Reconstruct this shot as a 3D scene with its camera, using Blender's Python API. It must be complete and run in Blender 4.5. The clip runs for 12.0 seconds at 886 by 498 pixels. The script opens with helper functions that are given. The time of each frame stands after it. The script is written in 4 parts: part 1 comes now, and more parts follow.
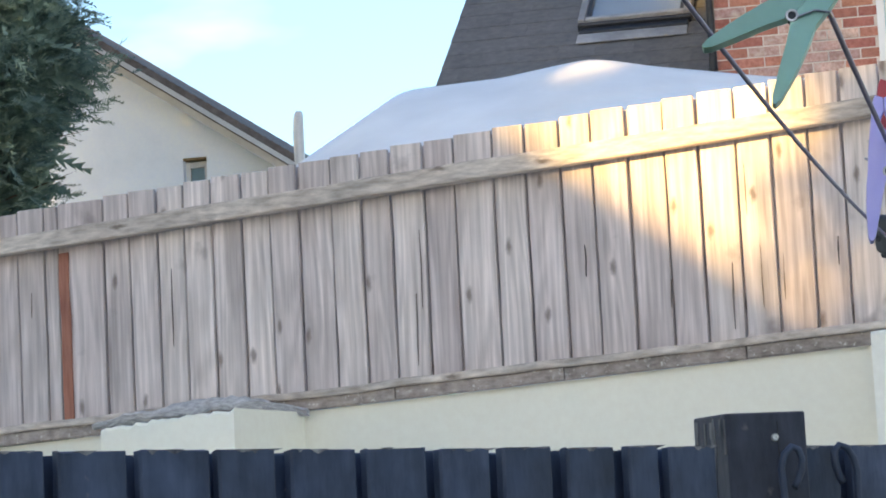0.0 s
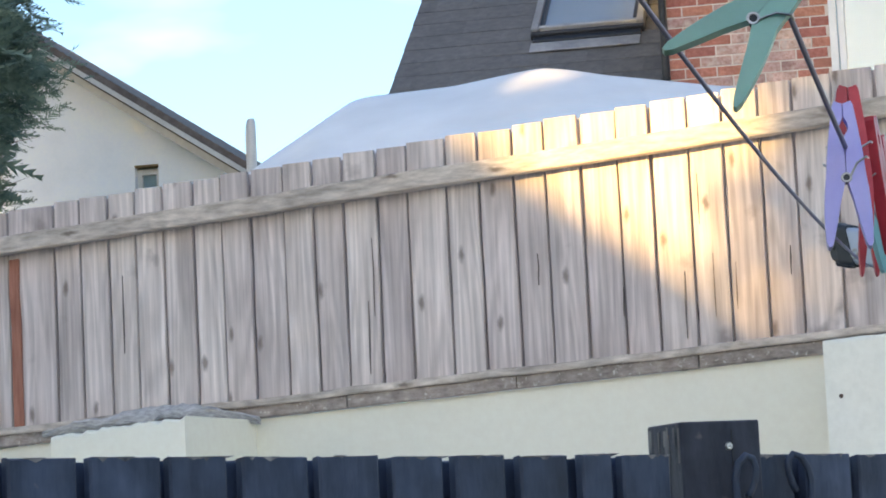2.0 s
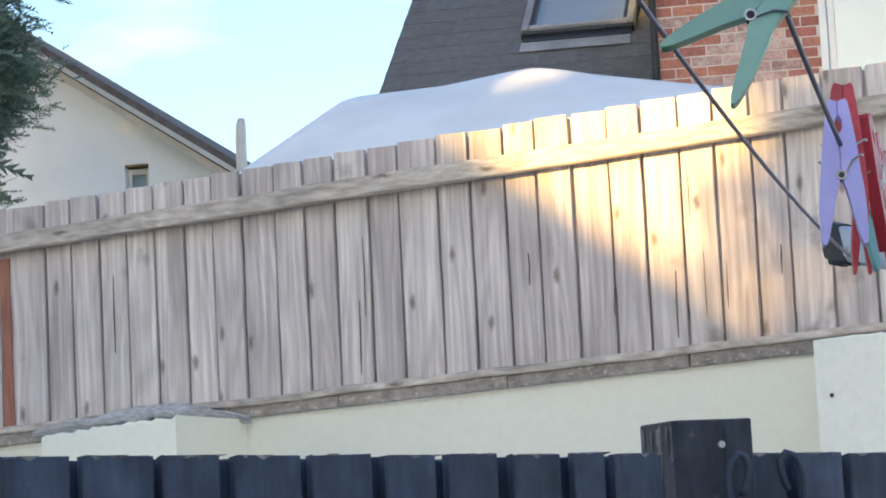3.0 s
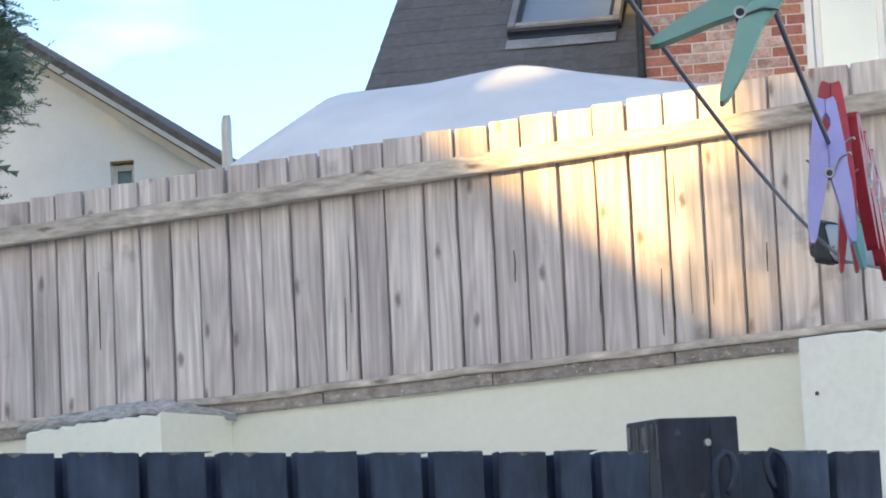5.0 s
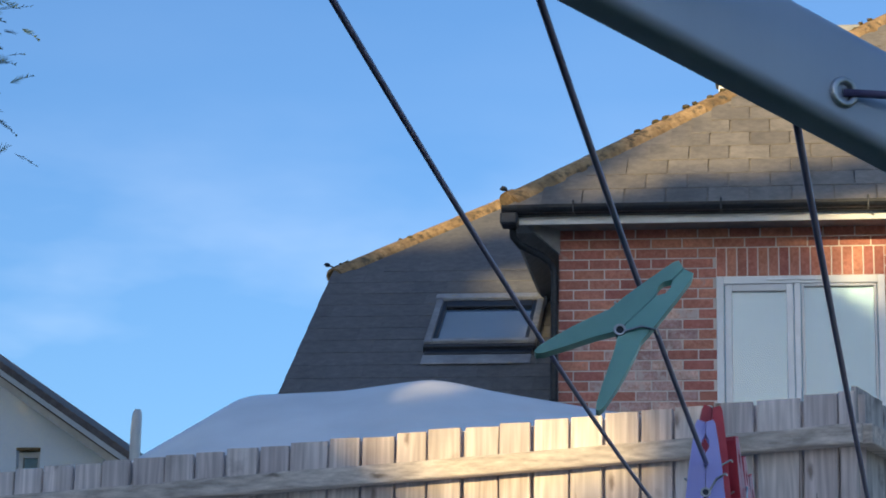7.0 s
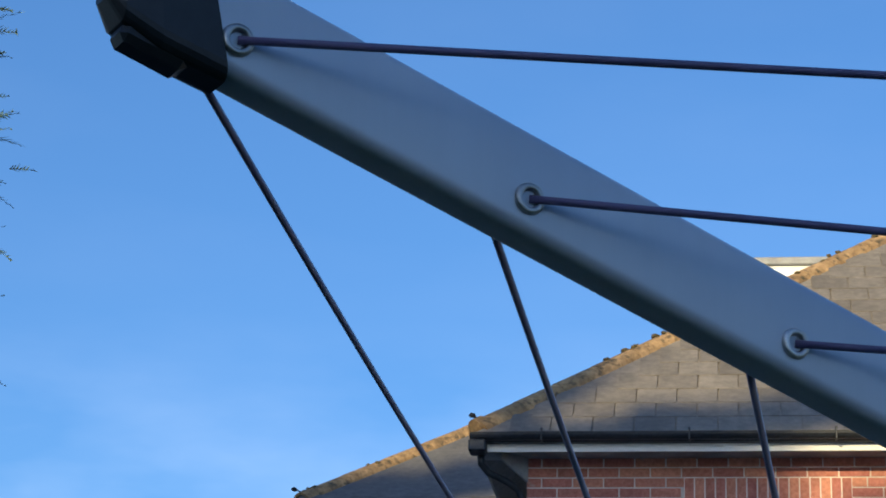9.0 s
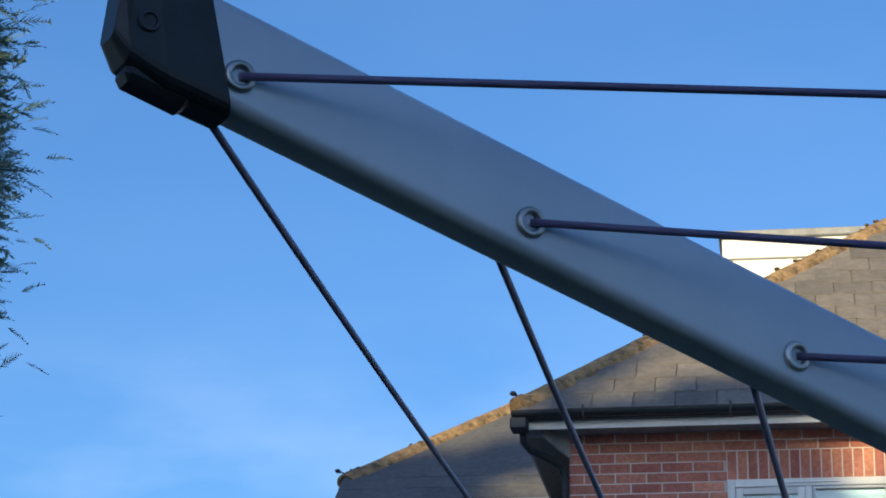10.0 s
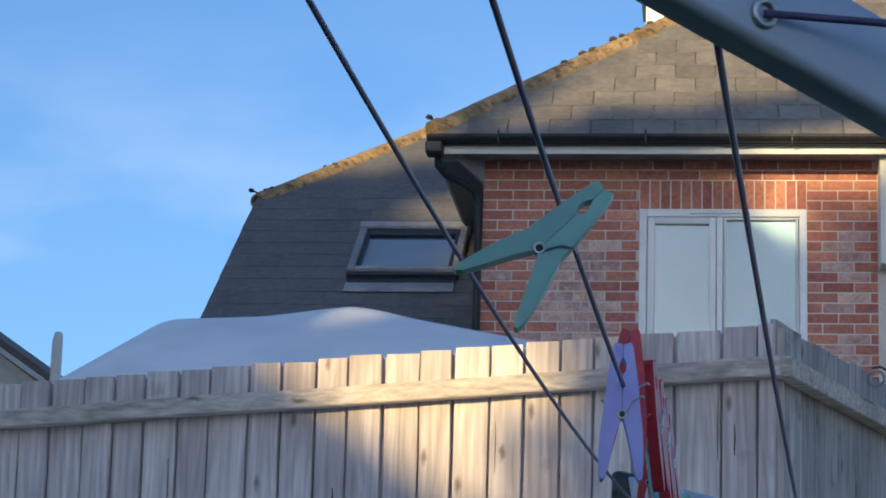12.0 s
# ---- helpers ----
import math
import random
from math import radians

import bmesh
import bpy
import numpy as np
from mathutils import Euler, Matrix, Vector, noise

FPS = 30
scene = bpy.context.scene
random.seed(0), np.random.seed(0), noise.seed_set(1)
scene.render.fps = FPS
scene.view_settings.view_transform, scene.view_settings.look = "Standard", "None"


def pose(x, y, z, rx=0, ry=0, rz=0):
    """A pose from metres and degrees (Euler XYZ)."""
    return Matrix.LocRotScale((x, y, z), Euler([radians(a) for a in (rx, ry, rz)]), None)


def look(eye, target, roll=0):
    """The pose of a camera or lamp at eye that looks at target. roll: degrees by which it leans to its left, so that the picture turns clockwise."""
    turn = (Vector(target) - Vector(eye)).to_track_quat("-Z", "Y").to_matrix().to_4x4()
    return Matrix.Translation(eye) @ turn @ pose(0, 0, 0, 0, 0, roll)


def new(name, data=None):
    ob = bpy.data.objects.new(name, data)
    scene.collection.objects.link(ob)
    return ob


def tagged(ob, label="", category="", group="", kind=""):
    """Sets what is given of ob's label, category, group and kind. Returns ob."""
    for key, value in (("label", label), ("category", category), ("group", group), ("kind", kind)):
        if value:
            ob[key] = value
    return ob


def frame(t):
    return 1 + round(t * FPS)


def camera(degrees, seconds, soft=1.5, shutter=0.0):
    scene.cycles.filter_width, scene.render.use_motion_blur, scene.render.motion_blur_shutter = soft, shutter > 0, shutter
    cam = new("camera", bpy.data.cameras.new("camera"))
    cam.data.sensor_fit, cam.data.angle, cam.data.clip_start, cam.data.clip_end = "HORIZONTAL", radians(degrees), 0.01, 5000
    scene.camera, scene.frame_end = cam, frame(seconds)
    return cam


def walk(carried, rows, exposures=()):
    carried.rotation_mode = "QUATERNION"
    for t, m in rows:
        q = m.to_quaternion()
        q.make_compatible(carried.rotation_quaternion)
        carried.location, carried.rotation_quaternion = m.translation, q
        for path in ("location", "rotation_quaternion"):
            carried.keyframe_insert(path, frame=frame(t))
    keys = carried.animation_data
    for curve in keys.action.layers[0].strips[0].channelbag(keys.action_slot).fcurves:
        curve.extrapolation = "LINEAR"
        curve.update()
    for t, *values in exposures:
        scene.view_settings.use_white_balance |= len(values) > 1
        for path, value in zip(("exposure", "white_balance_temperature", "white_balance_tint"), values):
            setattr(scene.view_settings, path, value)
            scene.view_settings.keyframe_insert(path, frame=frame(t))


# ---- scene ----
cam = camera(20.0, 12.0, soft=1.8)
PATH = [
    (0, (2.398, -8.668, 1.623), (1.407, -3.803, 2.215), -2.99),
    (0.5, (2.401, -8.671, 1.627), (1.441, -3.801, 2.227), -2.92),
    (1, (2.399, -8.659, 1.624), (1.468, -3.784, 2.232), -2.84),
    (1.5, (2.396, -8.653, 1.624), (1.486, -3.775, 2.233), -2.84),
    (2, (2.392, -8.650, 1.623), (1.496, -3.769, 2.227), -2.90),
    (2.5, (2.389, -8.652, 1.621), (1.503, -3.768, 2.224), -2.92),
    (4.5, (2.387, -8.650, 1.623), (1.534, -3.760, 2.222), -2.90),
    (5, (2.386, -8.648, 1.622), (1.538, -3.756, 2.218), -2.84),
    (5.5, (2.386, -8.645, 1.620), (1.549, -3.758, 2.259), -2.54),
    (6, (2.387, -8.650, 1.622), (1.590, -3.774, 2.388), -1.74),
    (6.5, (2.392, -8.669, 1.618), (1.661, -3.819, 2.589), -0.52),
    (7, (2.4103, -8.7349, 1.5948), (1.7594, -3.9281, 2.8004), 0.93),
    (7.5, (2.4046, -8.7535, 1.5765), (1.8394, -3.9859, 2.9608), 2.05),
    (7.7, (2.4101, -8.7435, 1.5820), (1.8714, -3.9787, 3.0261), 2.29),
    (9.3, (2.422, -8.768, 1.608), (1.805, -4.087, 3.255), 0.99),
    (9.5, (2.4287, -8.7957, 1.6177), (1.7921, -4.1126, 3.2693), 0.55),
    (10, (2.4358, -8.7818, 1.6103), (1.7708, -4.0809, 3.2035), 0.47),
    (10.5, (2.4226, -8.7775, 1.6053), (1.7833, -4.0388, 3.0815), 0.65),
    (11, (2.4215, -8.7616, 1.5938), (1.8459, -3.9796, 2.9379), 1.12),
    (11.5, (2.4166, -8.7404, 1.5910), (1.8907, -3.9180, 2.8121), 1.62),
    (12, (2.4128, -8.7400, 1.5863), (1.9101, -3.8782, 2.6589), 1.53),
]
EXPOSURES = [(0, 1.61, 8600, 14), (5.5, 1.61, 8600, 14), (6.0, 1.46, 8400, 14), (6.5, 1.20, 8000, 14), (7.0, 0.36, 6100, 11), (7.4, 0.24, 5800, 10), (9.8, 0.26, 5600, 10), (11.0, 0.28, 5800, 10), (12, 0.36, 6100, 12)]
walk(cam, [(t, look(eye, target, roll)) for t, eye, target, roll in PATH], EXPOSURES)

# ---- light: low evening sun behind the camera, clear sky with thin cloud ----
SUN_AZ, SUN_EL = 15.0, 12.0          # degrees to the left of straight behind, height
sun_dir = Vector((-math.sin(radians(SUN_AZ)) * math.cos(radians(SUN_EL)),
                  -math.cos(radians(SUN_AZ)) * math.cos(radians(SUN_EL)), math.sin(radians(SUN_EL))))
sun = new("sun", bpy.data.lights.new("sun", "SUN"))
sun.data.energy, sun.data.angle, sun.data.color = 4.6, radians(0.55), (1.0, 0.74, 0.33)
sun.matrix_world = look(sun_dir * 60, (0, 0, 0))

world = bpy.data.worlds.new("sky")
scene.world = world
world.use_nodes = True
wn, wl = world.node_tree.nodes, world.node_tree.links
sky = wn.new("ShaderNodeTexSky")
sky.sky_type, sky.sun_disc = "NISHITA", False
sky.sun_elevation, sky.sun_rotation = radians(SUN_EL), math.atan2(sun_dir.x, sun_dir.y)
sky.air_density, sky.dust_density, sky.ozone_density = 1.0, 1.4, 4.5
co = wn.new("ShaderNodeTexCoord")
mp = wn.new("ShaderNodeMapping")
mp.inputs["Scale"].default_value = (5.0, 5.0, 14.0)
wl.new(co.outputs["Generated"], mp.inputs["Vector"])
cl = wn.new("ShaderNodeTexNoise")
cl.inputs["Scale"].default_value, cl.inputs["Detail"].default_value = 1.0, 5.0
wl.new(mp.outputs["Vector"], cl.inputs["Vector"])
cr = wn.new("ShaderNodeMapRange")
cr.inputs["From Min"].default_value, cr.inputs["From Max"].default_value = 0.44, 0.84
wl.new(cl.outputs["Fac"], cr.inputs["Value"])
sep = wn.new("ShaderNodeSeparateXYZ")
wl.new(co.outputs["Generated"], sep.inputs["Vector"])
low = wn.new("ShaderNodeMapRange")           # cloud thins out with height
low.inputs["From Min"].default_value, low.inputs["From Max"].default_value = 0.11, 0.30
low.inputs["To Min"].default_value, low.inputs["To Max"].default_value = 0.9, 0.03
wl.new(sep.outputs["Z"], low.inputs["Value"])
mu = wn.new("ShaderNodeMath")
mu.operation = "MULTIPLY"
wl.new(cr.outputs["Result"], mu.inputs[0])
wl.new(low.outputs["Result"], mu.inputs[1])
mx = wn.new("ShaderNodeMixRGB")
mx.inputs["Color2"].default_value = (7.2, 7.5, 7.8, 1)
wl.new(mu.outputs[0], mx.inputs["Fac"])
wl.new(sky.outputs["Color"], mx.inputs["Color1"])
bg = wn["Background"]
bg.inputs["Strength"].default_value = 0.15
wl.new(mx.outputs["Color"], bg.inputs["Color"])


# ---- materials ----
def material(name, dark, light, scale=(8, 8, 8), rough=0.8, bump=0.2, big=0.6, metal=0.0, vary=0.15, hue=0.0,
             stain=None, stain_size=1.5, stain_at=0.58, trans=0.0, ior=1.45, bump_size=0.004, spec=0.5, sub=0.0):
    """Two-scale procedural surface: grain between two colours, broad blotches, optional stains, change from piece to piece."""
    m = bpy.data.materials.new(name)
    m.use_nodes = True
    n, l = m.node_tree.nodes, m.node_tree.links
    b = n["Principled BSDF"]
    tc = n.new("ShaderNodeTexCoord")
    info = n.new("ShaderNodeObjectInfo")
    off = n.new("ShaderNodeVectorMath")
    off.operation = "MULTIPLY_ADD"
    comb = n.new("ShaderNodeCombineXYZ")
    for k in range(3):
        l.new(info.outputs["Random"], comb.inputs[k])
    off.inputs[1].default_value = (31.0, 17.0, 23.0)
    l.new(comb.outputs[0], off.inputs[0])
    l.new(tc.outputs["Object"], off.inputs[2])
    mp = n.new("ShaderNodeMapping")
    mp.inputs["Scale"].default_value = scale
    l.new(off.outputs[0], mp.inputs["Vector"])
    g = n.new("ShaderNodeTexNoise")
    g.inputs["Scale"].default_value, g.inputs["Detail"].default_value, g.inputs["Roughness"].default_value = 1.0, 8.0, 0.65
    l.new(mp.outputs["Vector"], g.inputs["Vector"])
    ramp = n.new("ShaderNodeValToRGB")
    ramp.color_ramp.elements[0].position, ramp.color_ramp.elements[1].position = 0.34, 0.66
    ramp.color_ramp.elements[0].color, ramp.color_ramp.elements[1].color = (*dark, 1), (*light, 1)
    l.new(g.outputs["Fac"], ramp.inputs["Fac"])
    w = n.new("ShaderNodeTexNoise")
    w.inputs["Scale"].default_value, w.inputs["Detail"].default_value = stain_size, 4.0
    l.new(off.outputs[0], w.inputs["Vector"])
    hsv = n.new("ShaderNodeHueSaturation")
    l.new(ramp.outputs["Color"], hsv.inputs["Color"])
    val = n.new("ShaderNodeMapRange")
    val.inputs["To Min"].default_value, val.inputs["To Max"].default_value = 1 - vary, 1 + vary
    l.new(info.outputs["Random"], val.inputs["Value"])
    blot = n.new("ShaderNodeMapRange")
    blot.inputs["From Min"].default_value, blot.inputs["From Max"].default_value = 0.3, 0.7
    blot.inputs["To Min"].default_value, blot.inputs["To Max"].default_value = big, 2 - big
    l.new(w.outputs["Fac"], blot.inputs["Value"])
    mul = n.new("ShaderNodeMath")
    mul.operation = "MULTIPLY"
    l.new(val.outputs["Result"], mul.inputs[0])
    l.new(blot.outputs["Result"], mul.inputs[1])
    l.new(mul.outputs[0], hsv.inputs["Value"])
    if hue:
        hr = n.new("ShaderNodeMapRange")
        hr.inputs["To Min"].default_value, hr.inputs["To Max"].default_value = 0.5 - hue, 0.5 + hue
        l.new(info.outputs["Random"], hr.inputs["Value"])
        l.new(hr.outputs["Result"], hsv.inputs["Hue"])
    last = hsv.outputs["Color"]
    if stain:
        sn = n.new("ShaderNodeTexNoise")
        sn.inputs["Scale"].default_value, sn.inputs["Detail"].default_value = stain_size * 2.3, 7.0
        l.new(off.outputs[0], sn.inputs["Vector"])
        sr = n.new("ShaderNodeMapRange")
        sr.inputs["From Min"].default_value, sr.inputs["From Max"].default_value = stain_at, stain_at + 0.14
        l.new(sn.outputs["Fac"], sr.inputs["Value"])
        mix = n.new("ShaderNodeMixRGB")
        mix.inputs["Color2"].default_value = (*stain, 1)
        l.new(sr.outputs["Result"], mix.inputs["Fac"])
        l.new(last, mix.inputs["Color1"])
        last = mix.outputs["Color"]
    l.new(last, b.inputs["Base Color"])
    bp = n.new("ShaderNodeBump")
    bp.inputs["Strength"].default_value, bp.inputs["Distance"].default_value = bump, bump_size
    l.new(g.outputs["Fac"], bp.inputs["Height"])
    l.new(bp.outputs["Normal"], b.inputs["Normal"])
    rr = n.new("ShaderNodeMapRange")
    rr.inputs["To Min"].default_value, rr.inputs["To Max"].default_value = max(0.02, rough - 0.12), min(1, rough + 0.12)
    l.new(w.outputs["Fac"], rr.inputs["Value"])
    l.new(rr.outputs["Result"], b.inputs["Roughness"])
    b.inputs["Metallic"].default_value = metal
    b.inputs["Transmission Weight"].default_value = trans
    b.inputs["Specular IOR Level"].default_value = spec
    b.inputs["IOR"].default_value = ior
    b.inputs["Subsurface Weight"].default_value = sub
    if sub:
        b.inputs["Subsurface Radius"].default_value = (0.01, 0.01, 0.01)
    return m


def add_knots(m, size, colour, streak):
    """Sparse dark oval knots with a ringed edge, for sawn softwood boards."""
    n, l = m.node_tree.nodes, m.node_tree.links
    b = n["Principled BSDF"]
    tc, info = n.new("ShaderNodeTexCoord"), n.new("ShaderNodeObjectInfo")
    comb, off, mp = n.new("ShaderNodeCombineXYZ"), n.new("ShaderNodeVectorMath"), n.new("ShaderNodeMapping")
    off.operation = "ADD"
    sc = n.new("ShaderNodeMath")
    sc.operation = "MULTIPLY"
    sc.inputs[1].default_value = 57.0
    l.new(info.outputs["Random"], sc.inputs[0])
    l.new(sc.outputs[0], comb.inputs[2])
    l.new(comb.outputs[0], off.inputs[0])
    l.new(tc.outputs["Object"], off.inputs[1])
    wob = n.new("ShaderNodeTexNoise")
    wob.inputs["Scale"].default_value = 30.0
    l.new(off.outputs[0], wob.inputs["Vector"])
    add = n.new("ShaderNodeVectorMath")
    add.operation = "MULTIPLY_ADD"
    add.inputs[1].default_value = (0.02, 0.02, 0.02)
    l.new(wob.outputs["Color"], add.inputs[0])
    l.new(off.outputs[0], add.inputs[2])
    mp.inputs["Scale"].default_value = size
    l.new(add.outputs[0], mp.inputs["Vector"])
    flat, face = n.new("ShaderNodeSeparateXYZ"), n.new("ShaderNodeCombineXYZ")
    l.new(mp.outputs["Vector"], flat.inputs[0])
    l.new(flat.outputs["X"], face.inputs["X"])
    l.new(flat.outputs["Z"], face.inputs["Y"])
    v = n.new("ShaderNodeTexVoronoi")
    v.voronoi_dimensions = "2D"
    v.inputs["Scale"].default_value = 1.0
    l.new(face.outputs[0], v.inputs["Vector"])
    r = n.new("ShaderNodeMapRange")
    r.inputs["From Min"].default_value, r.inputs["From Max"].default_value = 0.035, 0.11
    r.inputs["To Min"].default_value, r.inputs["To Max"].default_value = 0.75, 0.0
    l.new(v.outputs["Distance"], r.inputs["Value"])
    few, keep, pick = n.new("ShaderNodeSeparateColor"), n.new("ShaderNodeMath"), n.new("ShaderNodeMath")
    keep.operation, pick.operation = "GREATER_THAN", "MULTIPLY"
    keep.inputs[1].default_value = 0.62
    l.new(v.outputs["Color"], few.inputs["Color"])
    l.new(few.outputs["Red"], keep.inputs[0])
    l.new(keep.outputs[0], pick.inputs[0])
    l.new(r.outputs["Result"], pick.inputs[1])
    mix = n.new("ShaderNodeMixRGB")
    mix.inputs["Color2"].default_value = (*colour, 1)
    sm = n.new("ShaderNodeMapping")
    sm.inputs["Scale"].default_value = streak
    l.new(off.outputs[0], sm.inputs["Vector"])
    st = n.new("ShaderNodeTexNoise")
    st.inputs["Scale"].default_value, st.inputs["Detail"].default_value, st.inputs["Distortion"].default_value = 1.0, 3.0, 0.6
    l.new(sm.outputs["Vector"], st.inputs["Vector"])
    sr = n.new("ShaderNodeMapRange")
    sr.inputs["From Min"].default_value, sr.inputs["From Max"].default_value = 0.30, 0.62
    sr.inputs["To Min"].default_value, sr.inputs["To Max"].default_value = 0.86, 1.10
    l.new(st.outputs["Fac"], sr.inputs["Value"])
    sh = n.new("ShaderNodeHueSaturation")
    l.new(sr.outputs["Result"], sh.inputs["Value"])
    l.new(b.inputs["Base Color"].links[0].from_socket, sh.inputs["Color"])
    src = sh.outputs["Color"]
    l.new(pick.outputs[0], mix.inputs["Fac"])
    l.new(src, mix.inputs["Color1"])
    l.new(mix.outputs["Color"], b.inputs["Base Color"])
    return m


M = {}
def add_figure(m, stretch, rings, depth):
    """Flowing growth-ring figure of flat-sawn timber: contour lines of a stretched soft noise."""
    n, l = m.node_tree.nodes, m.node_tree.links
    b = n["Principled BSDF"]
    tc, info = n.new("ShaderNodeTexCoord"), n.new("ShaderNodeObjectInfo")
    comb, off, mp = n.new("ShaderNodeCombineXYZ"), n.new("ShaderNodeVectorMath"), n.new("ShaderNodeMapping")
    off.operation = "MULTIPLY_ADD"
    off.inputs[1].default_value = (13.0, 29.0, 41.0)
    for k in range(3):
        l.new(info.outputs["Random"], comb.inputs[k])
    l.new(comb.outputs[0], off.inputs[0])
    l.new(tc.outputs["Object"], off.inputs[2])
    mp.inputs["Scale"].default_value = stretch
    l.new(off.outputs[0], mp.inputs["Vector"])
    soft = n.new("ShaderNodeTexNoise")
    soft.inputs["Scale"].default_value, soft.inputs["Detail"].default_value, soft.inputs["Roughness"].default_value = 1.0, 1.5, 0.35
    l.new(mp.outputs["Vector"], soft.inputs["Vector"])
    mul, sine, rng_ = n.new("ShaderNodeMath"), n.new("ShaderNodeMath"), n.new("ShaderNodeMapRange")
    mul.operation, sine.operation = "MULTIPLY", "SINE"
    mul.inputs[1].default_value = rings
    l.new(soft.outputs["Fac"], mul.inputs[0])
    l.new(mul.outputs[0], sine.inputs[0])
    rng_.inputs["From Min"].default_value, rng_.inputs["From Max"].default_value = -1.0, 1.0
    rng_.inputs["To Min"].default_value, rng_.inputs["To Max"].default_value = 1 - depth, 1 + depth * 0.7
    l.new(sine.outputs[0], rng_.inputs["Value"])
    hs = n.new("ShaderNodeHueSaturation")
    l.new(rng_.outputs["Result"], hs.inputs["Value"])
    l.new(b.inputs["Base Color"].links[0].from_socket, hs.inputs["Color"])
    l.new(hs.outputs["Color"], b.inputs["Base Color"])
    return m


M["board"] = add_knots(add_figure(material("weathered_board", (0.50, 0.425, 0.40), (0.73, 0.645, 0.615), (46, 46, 1.7), 0.85, 0.4, 0.84, vary=0.09, hue=0.010,
                                           stain=(0.30, 0.25, 0.235), stain_size=2.2, stain_at=0.65), (9, 9, 0.9), 60.0, 0.10),
                       (6.5, 1.0, 2.6), (0.17, 0.12, 0.10), (15, 15, 0.55))
# darker copy of the weathered board: the return run's shade is in its colour
M["board_shaded"] = add_knots(add_figure(material("shaded_grey_board", (0.36, 0.33, 0.31), (0.54, 0.50, 0.47), (46, 46, 1.7), 0.9, 0.5, 0.78, vary=0.13, hue=0.010,
                                               stain=(0.20, 0.18, 0.165), stain_size=2.6, stain_at=0.61), (9, 9, 0.9), 60.0, 0.12),
                           (6.5, 1.0, 2.6), (0.13, 0.10, 0.085), (15, 15, 0.55))
M["rail"] = add_knots(add_figure(material("weathered_rail", (0.40, 0.335, 0.29), (0.68, 0.60, 0.53), (2.2, 46, 46), 0.85, 0.45, 0.78, vary=0.05,
                                          stain=(0.24, 0.205, 0.17), stain_size=2.0, stain_at=0.62), (0.9, 9, 9), 50.0, 0.10),
                      (2.2, 1.0, 9), (0.14, 0.10, 0.075), (0.6, 15, 15))
M["gravel_board"] = material("dirty_timber", (0.25, 0.205, 0.185), (0.40, 0.345, 0.315), (12, 50, 50), 0.95, 0.6, 0.75, stain=(0.66, 0.63, 0.58), stain_size=24, stain_at=0.605)
M["red_strip"] = material("red_timber", (0.30, 0.11, 0.075), (0.46, 0.20, 0.14), (60, 60, 4), 0.8, 0.4, 0.7)
M["render"] = material("cream_render", (0.83, 0.79, 0.67), (0.86, 0.83, 0.71), (30, 30, 30), 0.9, 0.10, 0.97, stain=(0.72, 0.67, 0.55), stain_size=1.0, stain_at=0.70)
M["render_cool"] = material("pale_render", (0.77, 0.765, 0.69), (0.83, 0.825, 0.75), (30, 30, 30), 0.9, 0.15, 0.93)
M["navy"] = material("navy_paint", (0.032, 0.048, 0.084), (0.064, 0.090, 0.145), (34, 34, 7), 0.6, 0.6, 0.72, vary=0.16, stain=(0.20, 0.20, 0.22), stain_size=16, stain_at=0.70)
M["navy_post"] = material("old_navy_paint", (0.022, 0.026, 0.040), (0.048, 0.054, 0.078), (30, 30, 8), 0.6, 0.7, 0.7, stain=(0.16, 0.16, 0.17), stain_size=14, stain_at=0.66)
M["worn"] = material("worn_paint", (0.05, 0.055, 0.075), (0.42, 0.41, 0.40), (45, 45, 4), 0.8, 0.4, 0.8)
M["brick"] = material("red_brick", (0.40, 0.145, 0.105), (0.56, 0.24, 0.18), (40, 40, 40), 0.9, 0.4, 0.8, vary=0.18, hue=0.010,
                      stain=(0.50, 0.38, 0.34), stain_size=4.0, stain_at=0.66)
M["brick_pale"] = material("limed_brick", (0.47, 0.26, 0.215), (0.64, 0.46, 0.41), (40, 40, 40), 0.9, 0.4, 0.7, vary=0.22, hue=0.015,
                           stain=(0.60, 0.49, 0.45), stain_size=5.0, stain_at=0.54)
M["split"] = material("dark_split", (0.15, 0.12, 0.105), (0.22, 0.18, 0.16), (30, 30, 6), 0.95, 0.1, 0.8)
M["roof_slate"] = material("brown_slate", (0.165, 0.15, 0.135), (0.24, 0.215, 0.19), (14, 14, 14), 0.75, 0.3, 0.82, vary=0.11, stain=(0.14, 0.12, 0.10), stain_size=2.0, stain_at=0.66)
M["mortar"] = material("mortar", (0.68, 0.59, 0.53), (0.80, 0.71, 0.65), (60, 60, 60), 0.95, 0.3, 0.8)
M["slate"] = material("slate_tile", (0.112, 0.112, 0.118), (0.168, 0.165, 0.165), (14, 14, 14), 0.75, 0.3, 0.85, vary=0.07, stain=(0.16, 0.145, 0.12), stain_size=2.0, stain_at=0.68)
M["hip"] = material("mossy_hip_tile", (0.24, 0.155, 0.08), (0.45, 0.30, 0.15), (18, 18, 18), 0.9, 0.6, 0.6, stain=(0.09, 0.075, 0.05), stain_size=6, stain_at=0.54)
M["white"] = material("white_plastic", (0.74, 0.75, 0.76), (0.82, 0.82, 0.82), (6, 6, 6), 0.35, 0.03, 0.95)
# the blue is the sky's reflection in the panes, put into the blind's colour
M["blind"] = material("sky_tinted_blind", (0.52, 0.77, 0.92), (0.57, 0.82, 0.95), (1, 1, 1), 0.8, 0.05, 0.95)
